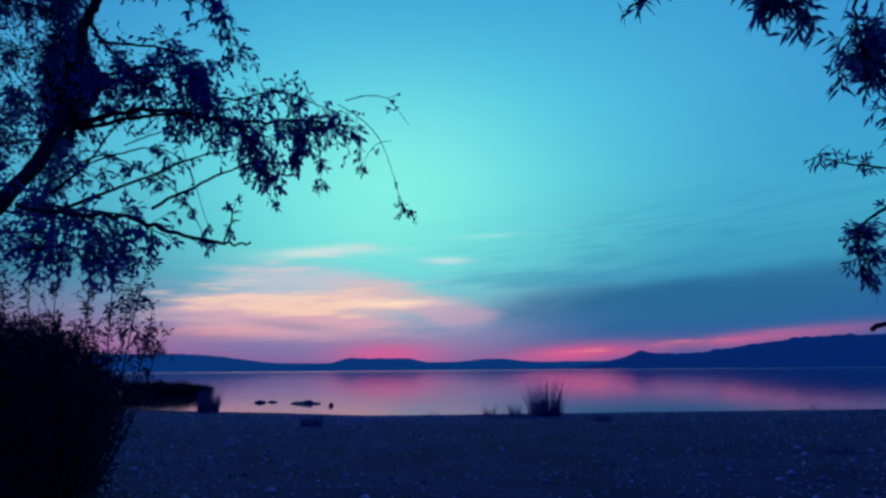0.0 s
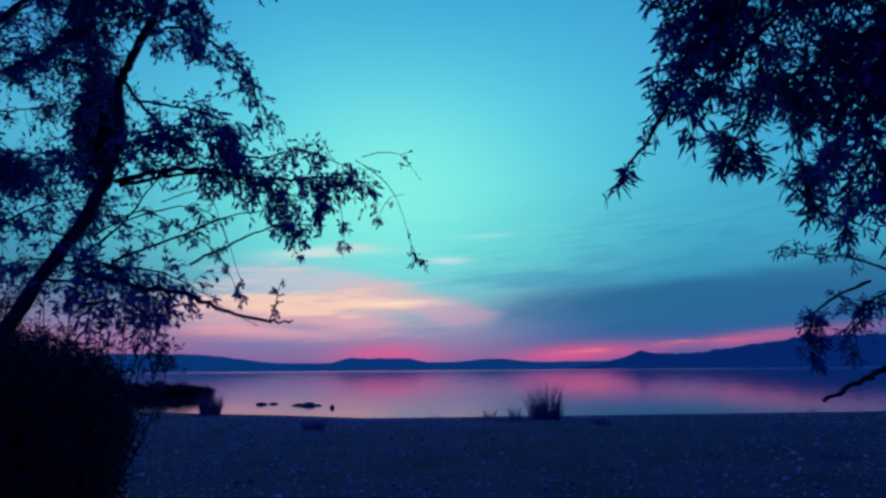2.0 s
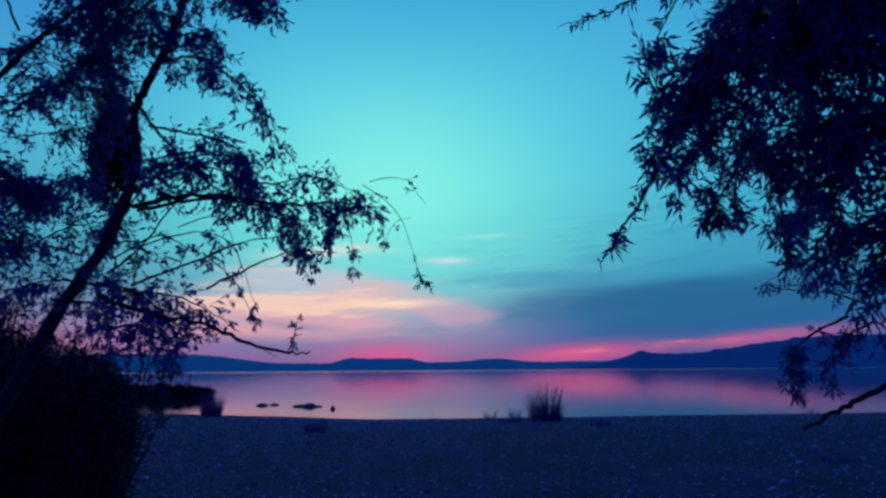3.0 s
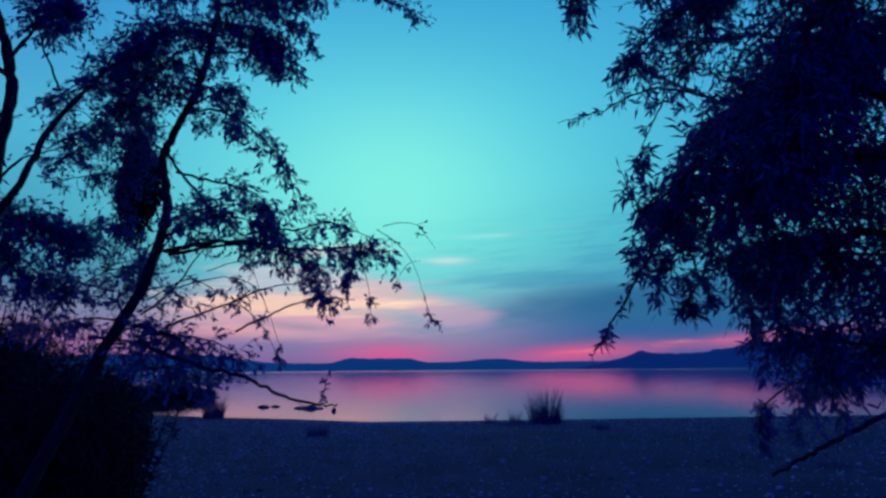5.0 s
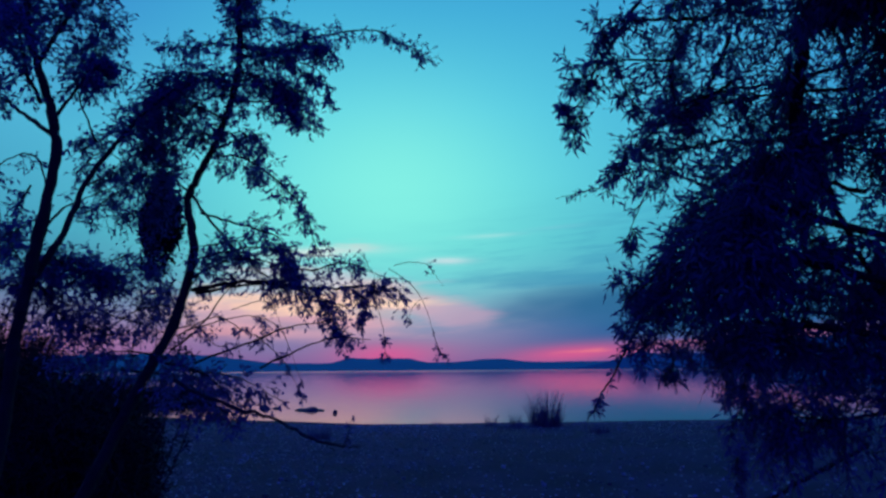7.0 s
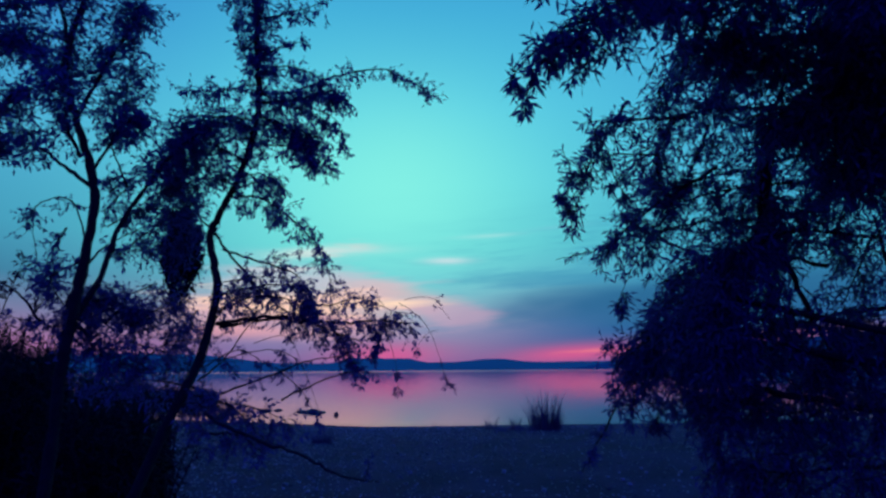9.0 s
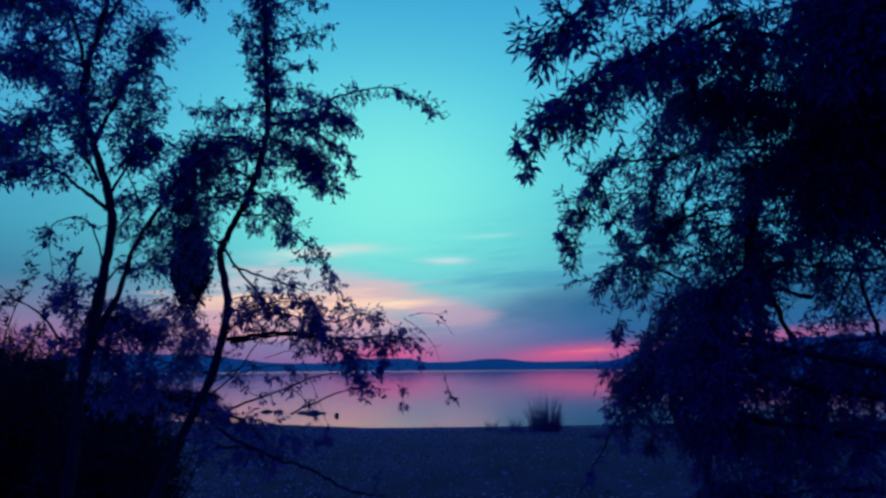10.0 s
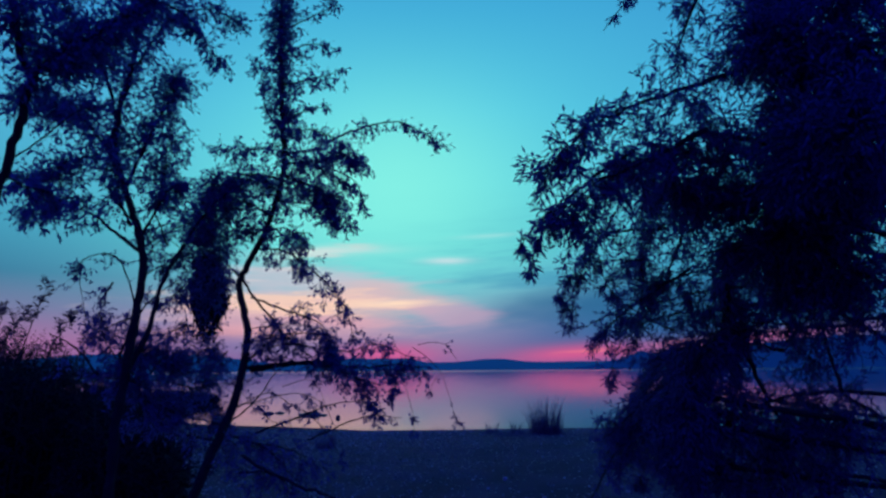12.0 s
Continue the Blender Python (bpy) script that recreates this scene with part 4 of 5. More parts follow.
limb(TREE_D, [(0.181, 0.330, 2.361), (0.140, 0.330, 2.305), (0.112, 0.330, 2.299)], 0.002, 0.0006, twigs=12, length=0.02, droop=0.3, start=0, spread=1.1)
limb(TREE_D, [(0.479, 0.580, 2.235), (0.409, 0.599, 2.272), (0.334, 0.618, 2.288), (0.253, 0.637, 2.257), (0.164, 0.656, 2.236)], 0.004, 0.0006, twigs=30, length=0.012, droop=0.1, start=0.1, spread=0.7)
limb(TREE_D, [(0.422, 0.600, 2.274), (0.333, 0.607, 2.321), (0.326, 0.613, 2.356), (0.379, 0.620, 2.421)], 0.003, 0.0006, twigs=30, length=0.045, droop=0.1, start=0, spread=1.1)
limb(TREE_D, [(0.346, 0.560, 2.247), (0.301, 0.540, 2.170), (0.268, 0.520, 2.106)], 0.002, 0.0006, twigs=14, length=0.03, droop=0.4, start=0, spread=1.1)
limb(TREE_D, [(0.433, 0.500, 2.195), (0.375, 0.500, 2.157), (0.332, 0.500, 2.092)], 0.003, 0.0007, twigs=27, length=0.072, droop=0.4, start=0, spread=1.1, loose=0.006)
limb(TREE_D, [(0.381, 0.420, 2.097), (0.308, 0.408, 2.045), (0.258, 0.396, 2.004), (0.210, 0.384, 1.975)], 0.004, 0.0007, twigs=27, length=0.064, droop=0.3, start=0, spread=1.1, loose=0.006)
limb(TREE_D, [(0.327, 0.420, 2.047), (0.259, 0.410, 1.959), (0.211, 0.400, 1.889)], 0.003, 0.0007, twigs=30, length=0.064, droop=0.4, start=0, spread=1.1, loose=0.006)
limb(TREE_D, [(0.400, 0.500, 1.980), (0.352, 0.500, 1.904), (0.310, 0.500, 1.835)], 0.003, 0.0007, twigs=17, length=0.035, droop=0.4, start=0, spread=1.1)
limb(TREE_D, [(0.463, 0.420, 2.488), (0.417, 0.410, 2.390), (0.372, 0.400, 2.292)], 0.005, 0.001, twigs=31, length=0.09, droop=0.4, start=0, spread=1.1, loose=0.02)
limb(TREE_D, [(0.385, 0.420, 2.500), (0.345, 0.420, 2.408), (0.365, 0.420, 2.285)], 0.005, 0.001, twigs=45, length=0.088, droop=0.4, start=0, spread=1.1, loose=0.006)
limb(TREE_D, [(0.493, 0.250, 2.411), (0.489, 0.283, 2.296), (0.471, 0.317, 2.207), (0.421, 0.350, 2.168)], 0.012, 0.002, twigs=37, length=0.09, droop=0.3, start=0, spread=1.1, loose=0.02)
limb(TREE_D, [(1.569, 0.570, 1.910), (0.458, 0.200, 2.060), (0.448, 0.300, 2.108), (0.406, 0.400, 2.151)], 0.008, 0.002, twigs=66, length=0.09, droop=0.3, start=0.3, spread=1.1, loose=0.04)
limb(TREE_D, [(1.577, 0.572, 1.842), (0.536, 0.250, 1.992), (0.484, 0.307, 2.025), (0.413, 0.363, 2.043), (0.356, 0.420, 2.047)], 0.008, 0.002, twigs=69, length=0.09, droop=0.3, start=0.3, spread=1.1, loose=0.04)
limb(TREE_D, [(1.587, 0.576, 1.759), (0.560, 0.300, 1.909), (0.489, 0.350, 1.932), (0.420, 0.400, 1.938), (0.351, 0.450, 1.915)], 0.007, 0.002, twigs=66, length=0.09, droop=0.3, start=0.3, spread=1.1, loose=0.04)
limb(TREE_D, [(0.658, 0.400, 2.473), (0.676, 0.400, 2.327), (0.675, 0.400, 2.190)], 0.004, 0.001, twigs=36, length=0.096, droop=0.4, start=0, spread=1.1, loose=0.006)
limb(TREE_D, [(0.500, 0.300, 2.238), (0.552, 0.325, 2.115), (0.613, 0.350, 2.002)], 0.006, 0.004, twigs=0, length=0.06, droop=0.3, start=0, spread=1.1)
limb(TREE_D, [(0.424, 0.380, 1.909), (0.395, 0.365, 1.847), (0.369, 0.350, 1.781)], 0.003, 0.0007, twigs=27, length=0.08, droop=0.5, start=0, spread=1.1, loose=0.006)
limb(TREE_D, [(0.218, 0.050, 2.553), (0.135, 0.000, 2.492), (0.061, -0.050, 2.426), (0.007, -0.070, 2.381), (-0.032, -0.078, 2.330)], 0.004, 0.0007, twigs=36, length=0.0288, droop=0.2, start=0.05, spread=0.8, loose=0.006)
limb(TREE_D, [(0.038, -0.060, 2.403), (0.006, -0.070, 2.348), (-0.011, -0.080, 2.303)], 0.002, 0.0006, twigs=16, length=0.025, droop=0.4, start=0, spread=1.1)
limb(TREE_D, [(1.507, 0.549, 2.422), (0.452, 0.050, 2.572), (0.305, 0.040, 2.541), (0.182, 0.030, 2.520)], 0.007, 0.001, twigs=208, length=0.0825, droop=0.4, start=0.3, spread=1.1, loose=0.04)
limb(TREE_D, [(1.519, 0.553, 2.329), (0.593, 0.050, 2.479), (0.497, 0.067, 2.484), (0.395, 0.083, 2.489), (0.308, 0.100, 2.489)], 0.008, 0.002, twigs=256, length=0.09, droop=0.4, start=0.3, spread=1.1, loose=0.04)
limb(TREE_D, [(1.530, 0.557, 2.237), (0.631, 0.120, 2.387), (0.559, 0.135, 2.404), (0.458, 0.150, 2.396)], 0.008, 0.002, twigs=208, length=0.0975, droop=0.4, start=0.3, spread=1.1, loose=0.04)
limb(TREE_D, [(0.389, 0.300, 2.572), (0.321, 0.300, 2.522), (0.311, 0.300, 2.473)], 0.003, 0.001, twigs=24, length=0.064, droop=0.4, start=0, spread=1.1, loose=0.006)
limb(TREE_D, [(0.375, 0.320, 2.462), (0.266, 0.310, 2.453), (0.196, 0.300, 2.440), (0.165, 0.290, 2.386)], 0.004, 0.0007, twigs=36, length=0.056, droop=0.4, start=0, spread=1.1, loose=0.006)
limb(TREE_D, [(0.314, 0.330, 2.387), (0.214, 0.325, 2.383), (0.136, 0.320, 2.343)], 0.003, 0.0007, twigs=27, length=0.056, droop=0.4, start=0, spread=1.1, loose=0.006)
limb(TREE_D, [(0.442, 0.360, 2.371), (0.342, 0.360, 2.311), (0.256, 0.360, 2.251), (0.212, 0.360, 2.204)], 0.004, 0.0007, twigs=45, length=0.064, droop=0.4, start=0, spread=1.1, loose=0.006)
limb(TREE_D, [(1.538, 0.559, 2.166), (0.791, 0.350, 2.316), (0.713, 0.375, 2.287), (0.672, 0.400, 2.220)], 0.004, 0.001, twigs=42, length=0.088, droop=0.4, start=0.3, spread=1.1, loose=0.006)
limb(TREE_D, [(0.771, 0.400, 2.243), (0.704, 0.420, 2.102)], 0.004, 0.001, twigs=21, length=0.08, droop=0.4, start=0, spread=1.1, loose=0.006)
limb(TREE_D, [(0.524, 0.350, 2.404), (0.533, 0.375, 2.264), (0.538, 0.400, 2.102)], 0.006, 0.002, twigs=80, length=0.09, droop=0.5, start=0, spread=1.1, loose=0.02)
limb(TREE_D, [(0.378, 0.200, 2.164), (0.345, 0.210, 2.086), (0.332, 0.220, 2.009)], 0.007, 0.003, twigs=224, length=0.09, droop=0.4, start=0, spread=1.1, loose=0.02)
limb(TREE_D, [(0.363, 0.400, 2.103), (0.314, 0.450, 2.012), (0.252, 0.500, 1.941)], 0.003, 0.0008, twigs=30, length=0.064, droop=0.4, start=0, spread=1.1, loose=0.006)
limb(TREE_D, [(0.378, 0.400, 2.011), (0.302, 0.430, 1.943), (0.261, 0.460, 1.899)], 0.003, 0.0008, twigs=30, length=0.064, droop=0.4, start=0, spread=1.1, loose=0.006)
limb(TREE_D, [(0.412, -0.050, 2.674), (0.257, -0.085, 2.612), (0.134, -0.120, 2.554), (0.046, -0.160, 2.484), (-0.003, -0.200, 2.422)], 0.005, 0.0007, twigs=120, length=0.0675, droop=0.3, start=0, spread=1.1, loose=0.02)
limb(TREE_D, [(0.317, -0.050, 2.553), (0.179, -0.080, 2.479), (0.094, -0.100, 2.433), (0.044, -0.100, 2.365)], 0.005, 0.0007, twigs=96, length=0.0675, droop=0.4, start=0, spread=1.1, loose=0.02)
limb(TREE_D, [(1.487, 0.542, 2.593), (0.632, -0.100, 2.743), (0.530, -0.075, 2.743), (0.411, -0.050, 2.754)], 0.008, 0.002, twigs=272, length=0.105, droop=0.4, start=0.3, spread=1.1, loose=0.04)
limb(TREE_D, [(0.411, 0.100, 2.947), (0.363, 0.100, 2.838), (0.339, 0.100, 2.765)], 0.004, 0.001, twigs=36, length=0.08, droop=0.4, start=0, spread=1.1, loose=0.006)
limb(TREE_D, [(0.394, 0.430, 3.187), (0.333, 0.430, 3.107), (0.294, 0.430, 3.055)], 0.002, 0.0007, twigs=14, length=0.03, droop=0.4, start=0, spread=1.1)
limb(TREE_D, [(1.518, 0.553, 2.336), (0.628, -0.050, 2.486), (0.553, -0.025, 2.464), (0.490, 0.000, 2.495)], 0.008, 0.002, twigs=208, length=0.105, droop=0.4, start=0.3, spread=1.1, loose=0.04)
limb(TREE_D, [(1.532, 0.557, 2.214), (0.645, 0.000, 2.364), (0.582, 0.033, 2.394), (0.515, 0.067, 2.381), (0.420, 0.100, 2.366)], 0.008, 0.002, twigs=224, length=0.105, droop=0.4, start=0.3, spread=1.1, loose=0.04)
limb(TREE_D, [(0.842, 0.300, 2.196), (0.746, 0.275, 2.245), (0.665, 0.250, 2.319)], 0.006, 0.003, twigs=0, length=0.06, droop=0.3, start=0, spread=1.1)
limb(TREE_D, [(0.873, 0.350, 1.983), (0.806, 0.333, 2.040), (0.737, 0.317, 2.084), (0.699, 0.300, 2.248)], 0.006, 0.003, twigs=0, length=0.06, droop=0.3, start=0, spread=1.1)
limb(TREE_D, [(0.569, 0.300, 2.236), (0.442, 0.317, 2.174), (0.351, 0.333, 2.099), (0.312, 0.350, 2.018)], 0.006, 0.001, twigs=136, length=0.105, droop=0.4, start=0, spread=1.1, loose=0.02)
limb(TREE_D, [(0.676, 0.420, 2.428), (0.548, 0.400, 2.383), (0.414, 0.380, 2.353), (0.307, 0.360, 2.305)], 0.005, 0.001, twigs=43, length=0.1275, droop=0.3, start=0, spread=1.1, loose=0.02)
limb(TREE_D, [(0.684, 0.420, 2.299), (0.538, 0.407, 2.272), (0.374, 0.393, 2.257), (0.276, 0.380, 2.207)], 0.005, 0.001, twigs=43, length=0.1275, droop=0.3, start=0, spread=1.1, loose=0.02)
limb(TREE_D, [(0.678, 0.420, 2.175), (0.501, 0.420, 2.200), (0.326, 0.420, 2.141)], 0.005, 0.001, twigs=43, length=0.1275, droop=0.3, start=0, spread=1.1, loose=0.02)
limb(TREE_D, [(0.649, 0.360, 2.496), (0.472, 0.345, 2.491), (0.344, 0.330, 2.467)], 0.005, 0.001, twigs=43, length=0.1275, droop=0.3, start=0, spread=1.1, loose=0.02)
limb(TREE_D, [(0.576, 0.300, 2.570), (0.456, 0.300, 2.546), (0.373, 0.300, 2.522)], 0.005, 0.001, twigs=43, length=0.1275, droop=0.3, start=0, spread=1.1, loose=0.02)
limb(TREE_D, [(0.858, 0.420, 2.400), (0.730, 0.420, 2.362), (0.631, 0.420, 2.274)], 0.005, 0.001, twigs=43, length=0.1275, droop=0.3, start=0, spread=1.1, loose=0.02)
limb(TREE_D, [(0.883, 0.320, 2.354), (0.653, 0.313, 2.328), (0.451, 0.307, 2.309), (0.315, 0.300, 2.277)], 0.005, 0.001, twigs=43, length=0.1275, droop=0.3, start=0, spread=1.1, loose=0.02)
limb(TREE_D, [(0.927, 0.400, 2.255), (0.749, 0.383, 2.228), (0.579, 0.367, 2.241), (0.446, 0.350, 2.202)], 0.005, 0.001, twigs=43, length=0.1275, droop=0.3, start=0, spread=1.1, loose=0.02)
limb(TREE_D, [(0.674, 0.200, 2.525), (0.523, 0.200, 2.513), (0.385, 0.200, 2.502)], 0.005, 0.001, twigs=43, length=0.1275, droop=0.3, start=0, spread=1.1, loose=0.02)
limb(TREE_D, [(0.726, 0.250, 2.665), (0.579, 0.225, 2.656), (0.451, 0.200, 2.660)], 0.005, 0.001, twigs=43, length=0.1275, droop=0.3, start=0, spread=1.1, loose=0.02)
limb(TREE_D, [(1.465, 0.535, 2.772), (0.737, 0.000, 2.922), (0.618, 0.025, 2.916), (0.493, 0.050, 2.923)], 0.008, 0.002, twigs=336, length=0.105, droop=0.4, start=0.3, spread=1.1, loose=0.04)
limb(TREE_D, [(1.499, 0.546, 2.490), (0.691, 0.000, 2.640), (0.600, 0.025, 2.630), (0.515, 0.050, 2.631)], 0.008, 0.002, twigs=336, length=0.105, droop=0.4, start=0.3, spread=1.1, loose=0.04)
limb(TREE_D, [(1.497, 0.546, 2.505), (0.618, -0.100, 2.655), (0.520, -0.075, 2.670), (0.426, -0.050, 2.708)], 0.008, 0.002, twigs=336, length=0.105, droop=0.4, start=0.3, spread=1.1, loose=0.04)
limb(TREE_D, [(1.522, 0.554, 2.304), (0.697, 0.050, 2.454), (0.616, 0.075, 2.439), (0.533, 0.100, 2.458)], 0.008, 0.002, twigs=336, length=0.105, droop=0.4, start=0.3, spread=1.1, loose=0.04)
limb(TREE_D, [(1.540, 0.560, 2.146), (0.709, 0.100, 2.296), (0.632, 0.125, 2.323), (0.532, 0.150, 2.317)], 0.008, 0.002, twigs=336, length=0.105, droop=0.4, start=0.3, spread=1.1, loose=0.04)
limb(TREE_D, [(1.518, 0.553, 2.336), (0.515, -0.200, 2.486), (0.474, -0.175, 2.488), (0.428, -0.150, 2.489)], 0.008, 0.002, twigs=336, length=0.105, droop=0.4, start=0.3, spread=1.1, loose=0.04)
limb(TREE_D, [(1.577, 0.572, 1.844), (0.854, 0.360, 1.994), (0.738, 0.350, 2.027), (0.625, 0.340, 1.998), (0.523, 0.330, 1.927)], 0.006, 0.001, twigs=184, length=0.105, droop=0.4, start=0.3, spread=1.1, loose=0.04)
limb(TREE_D, [(1.590, 0.577, 1.734), (0.836, 0.360, 1.884), (0.682, 0.350, 1.899), (0.524, 0.340, 1.890), (0.396, 0.330, 1.916)], 0.006, 0.001, twigs=184, length=0.105, droop=0.4, start=0.3, spread=1.1, loose=0.04)
limb(TREE_D, [(1.568, 0.569, 1.919), (0.867, 0.360, 2.069), (0.641, 0.350, 2.071), (0.501, 0.340, 2.023), (0.366, 0.330, 1.988)], 0.006, 0.001, twigs=160, length=0.09, droop=0.4, start=0.3, spread=1.1, loose=0.04)
limb(TREE_D, [(1.600, 0.581, 1.617), (0.817, 0.360, 1.767), (0.667, 0.350, 1.793), (0.511, 0.340, 1.786), (0.422, 0.330, 1.800)], 0.006, 0.001, twigs=160, length=0.105, droop=0.4, start=0.3, spread=1.1, loose=0.04)
limb(TREE_D, [(0.477, 0.250, 2.208), (0.392, 0.267, 2.149), (0.355, 0.283, 2.076), (0.338, 0.300, 1.957)], 0.006, 0.001, twigs=128, length=0.09, droop=0.5, start=0, spread=1.1, loose=0.02)
TREE_D.finish()


# ---------------------------------------------------------------- shrubs on the beach
def shrub(place, wide, tall, stems, label, seed, leaf=0.05, twig=0.35, upright=1.0, per=26, group="dark shrubs"):
    """A dense shrub: stems that fan out from its foot, each with feathery twigs."""
    t = Tree("shrub", place, label, "shrub", leaf, leaf * 0.28, SHRUB, leaf * 0.55, seed, group)
    r = t.rng
    for _ in range(stems):
        a, out = r.uniform(0, 2 * math.pi), wide * math.sqrt(r.random())
        hgt = tall * r.uniform(0.72, 1.0) * (1 - 0.25 * (out / wide) ** 6)
        foot = np.array(place) + np.array([math.cos(a), math.sin(a), 0]) * out * 0.45
        tip = np.array(place) + np.array([math.cos(a) * out, math.sin(a) * out, hgt])
        mid = (foot + tip) / 2 + np.array([math.cos(a), math.sin(a), 0]) * out * 0.08
        line = curve_through([foot, mid, tip], 5)
        v, q = tubes(line[None], np.linspace(0.012, 0.004, len(line))[None], 5)
        child("stem", mesh_of("stem", v - t.base, q.tolist(), BARK), t.root)
        s = r.uniform(0.1, 1.0, per) * (len(line) - 1.001)
        i = s.astype(int)
        at = line[i] + (line[i + 1] - line[i]) * (s - i)[:, None]
        head = unit(r.normal(0, 1, (per, 3))) + np.array([0, 0, 0.75 * upright])
        t.add_twigs(at, head, twig * r.uniform(0.5, 1.1, per), 0.1, 0.003)
    t.finish()
    return t


def tuft(place, wide, tall, blades, label, seed, name="reed_tuft", category="reeds"):
    """A tuft of tapering, bent blades."""
    root = thing(name, place, label, category, "tufts along the shore")
    r = np.random.default_rng(seed)
    a, out = r.uniform(0, 2 * math.pi, blades), np.sqrt(r.random(blades)) * wide
    foot = np.stack([np.cos(a) * out * 0.7, np.sin(a) * out * 0.7, np.full(blades, -0.04)], 1)
    h = tall * (0.25 + 0.75 * r.random(blades) ** 1.6) * (1 - 0.35 * (out / wide) ** 2)
    lean = np.stack([np.cos(a), np.sin(a), np.zeros(blades)], 1) * (h * r.uniform(0.05, 0.45, blades))[:, None]
    k = np.linspace(0, 1, 5)
    line = foot[:, None] + lean[:, None] * (k ** 2)[None, :, None] + np.array([0, 0, 1.0]) * (h[:, None] * k)[..., None]
    v, q = tubes(line, np.linspace(1, 0.15, 5)[None] * r.uniform(0.008, 0.016, (blades, 1)), 3)
    child("growth", quads_mesh("growth", v, q, REED), root, "dark thin pointed blades", "stuff")
    return root


def on_ground(x, y, dz=0.0):
    return (x, y, max(height(x, y), WATER_Z) + dz)


shrub(on_ground(-3.5, 4.6), 0.95, 1.66, 340, "dense dark feathery shrub at the edge of the beach", 21, twig=0.2)
shrub(on_ground(-5.0, 5.8), 1.5, 1.95, 300, "tall dense dark shrub behind smaller growth", 22)
shrub(on_ground(-7.2, 6.4), 1.7, 2.68, 240, "wide dark shrub mass on the beach", 23)
shrub(on_ground(-10.9, 12.0), 2.5, 2.75, 260, "broad dark thicket farther along the beach", 27, leaf=0.07, twig=0.5)
shrub(on_ground(-2.55, 3.5), 0.45, 1.6, 240, "dense dark shrub close to the slim stems", 28, twig=0.2)
shrub(on_ground(-3.55, 3.75), 0.6, 2.12, 240, "dense dark shrub leaning over the gravel", 29, twig=0.2)
shrub(on_ground(-2.25, 3.35), 0.28, 1.3, 130, "low dark shrub close to the slim stems", 51, twig=0.16)
TREE_S = Tree("shrub", on_ground(-2.95, 4.5), "tall thin feathery fronds leaning out of the shrubs", "shrub", 0.058, 0.017, SHRUB_TIP, 0.022, 26, "dark shrubs", forks=1)
limb(TREE_S, [(-2.59, 4.40, 0.70), (-2.56, 4.50, 1.24), (-2.59, 4.50, 1.75), (-2.60, 4.50, 2.19), (-2.62, 4.50, 2.64)], 0.008, 0.002, twigs=40, length=0.125, droop=-0.2, start=0.25, spread=0.75)
limb(TREE_S, [(-2.60, 4.50, 0.68), (-2.48, 4.50, 1.24), (-2.43, 4.50, 1.75), (-2.38, 4.50, 2.10), (-2.30, 4.50, 2.51)], 0.008, 0.002, twigs=40, length=0.125, droop=-0.2, start=0.25, spread=0.75)
limb(TREE_S, [(-2.45, 4.30, 0.72), (-2.32, 4.30, 1.18), (-2.23, 4.30, 1.49), (-2.18, 4.30, 1.74), (-2.17, 4.30, 1.99)], 0.008, 0.002, twigs=36, length=0.125, droop=-0.2, start=0.25, spread=0.75)
limb(TREE_S, [(-2.83, 4.60, 0.67), (-2.88, 4.70, 1.23), (-2.89, 4.70, 1.72), (-2.90, 4.70, 2.22), (-2.81, 4.70, 2.56)], 0.008, 0.002, twigs=40, length=0.125, droop=-0.2, start=0.25, spread=0.75)
limb(TREE_S, [(-2.64, 4.50, 0.68), (-2.57, 4.50, 1.16), (-2.48, 4.50, 1.66), (-2.47, 4.50, 2.01), (-2.46, 4.50, 2.33)], 0.008, 0.002, twigs=40, length=0.125, droop=-0.2, start=0.25, spread=0.75)
limb(TREE_S, [(-3.09, 4.80, 0.63), (-3.13, 4.80, 1.32), (-3.21, 4.80, 1.77), (-3.24, 4.80, 2.15), (-3.21, 4.80, 2.48)], 0.008, 0.002, twigs=40, length=0.125, droop=-0.2, start=0.25, spread=0.75)
limb(TREE_S, [(-3.22, 4.80, 0.63), (-3.31, 4.80, 1.32), (-3.40, 4.80, 1.77), (-3.47, 4.80, 2.15), (-3.47, 4.80, 2.53)], 0.008, 0.002, twigs=40, length=0.125, droop=-0.2, start=0.25, spread=0.75)
limb(TREE_S, [(-2.50, 4.40, 0.70), (-2.32, 4.40, 1.09), (-2.22, 4.40, 1.37), (-2.18, 4.40, 1.57), (-2.13, 4.40, 1.74)], 0.008, 0.002, twigs=28, length=0.125, droop=-0.2, start=0.25, spread=0.75)
limb(TREE_S, [(-3.68, 5.00, 0.60), (-3.74, 5.00, 1.31), (-3.76, 5.00, 1.79), (-3.84, 5.00, 2.18), (-3.83, 5.00, 2.63)], 0.008, 0.002, twigs=36, length=0.125, droop=-0.2, start=0.25, spread=0.75)
limb(TREE_S, [(-3.647, 3.800, 2.136), (-3.599, 3.800, 2.456), (-3.498, 3.800, 2.823)], 0.008, 0.002, twigs=30, length=0.11, droop=-0.2, start=0.2, spread=0.75)
limb(TREE_S, [(-3.786, 3.800, 2.137), (-3.771, 3.800, 2.411), (-3.700, 3.800, 2.667)], 0.008, 0.002, twigs=30, length=0.11, droop=-0.2, start=0.2, spread=0.75)
limb(TREE_S, [(-3.462, 3.800, 2.134), (-3.376, 3.800, 2.362), (-3.262, 3.800, 2.570)], 0.008, 0.002, twigs=30, length=0.11, droop=-0.2, start=0.2, spread=0.75)
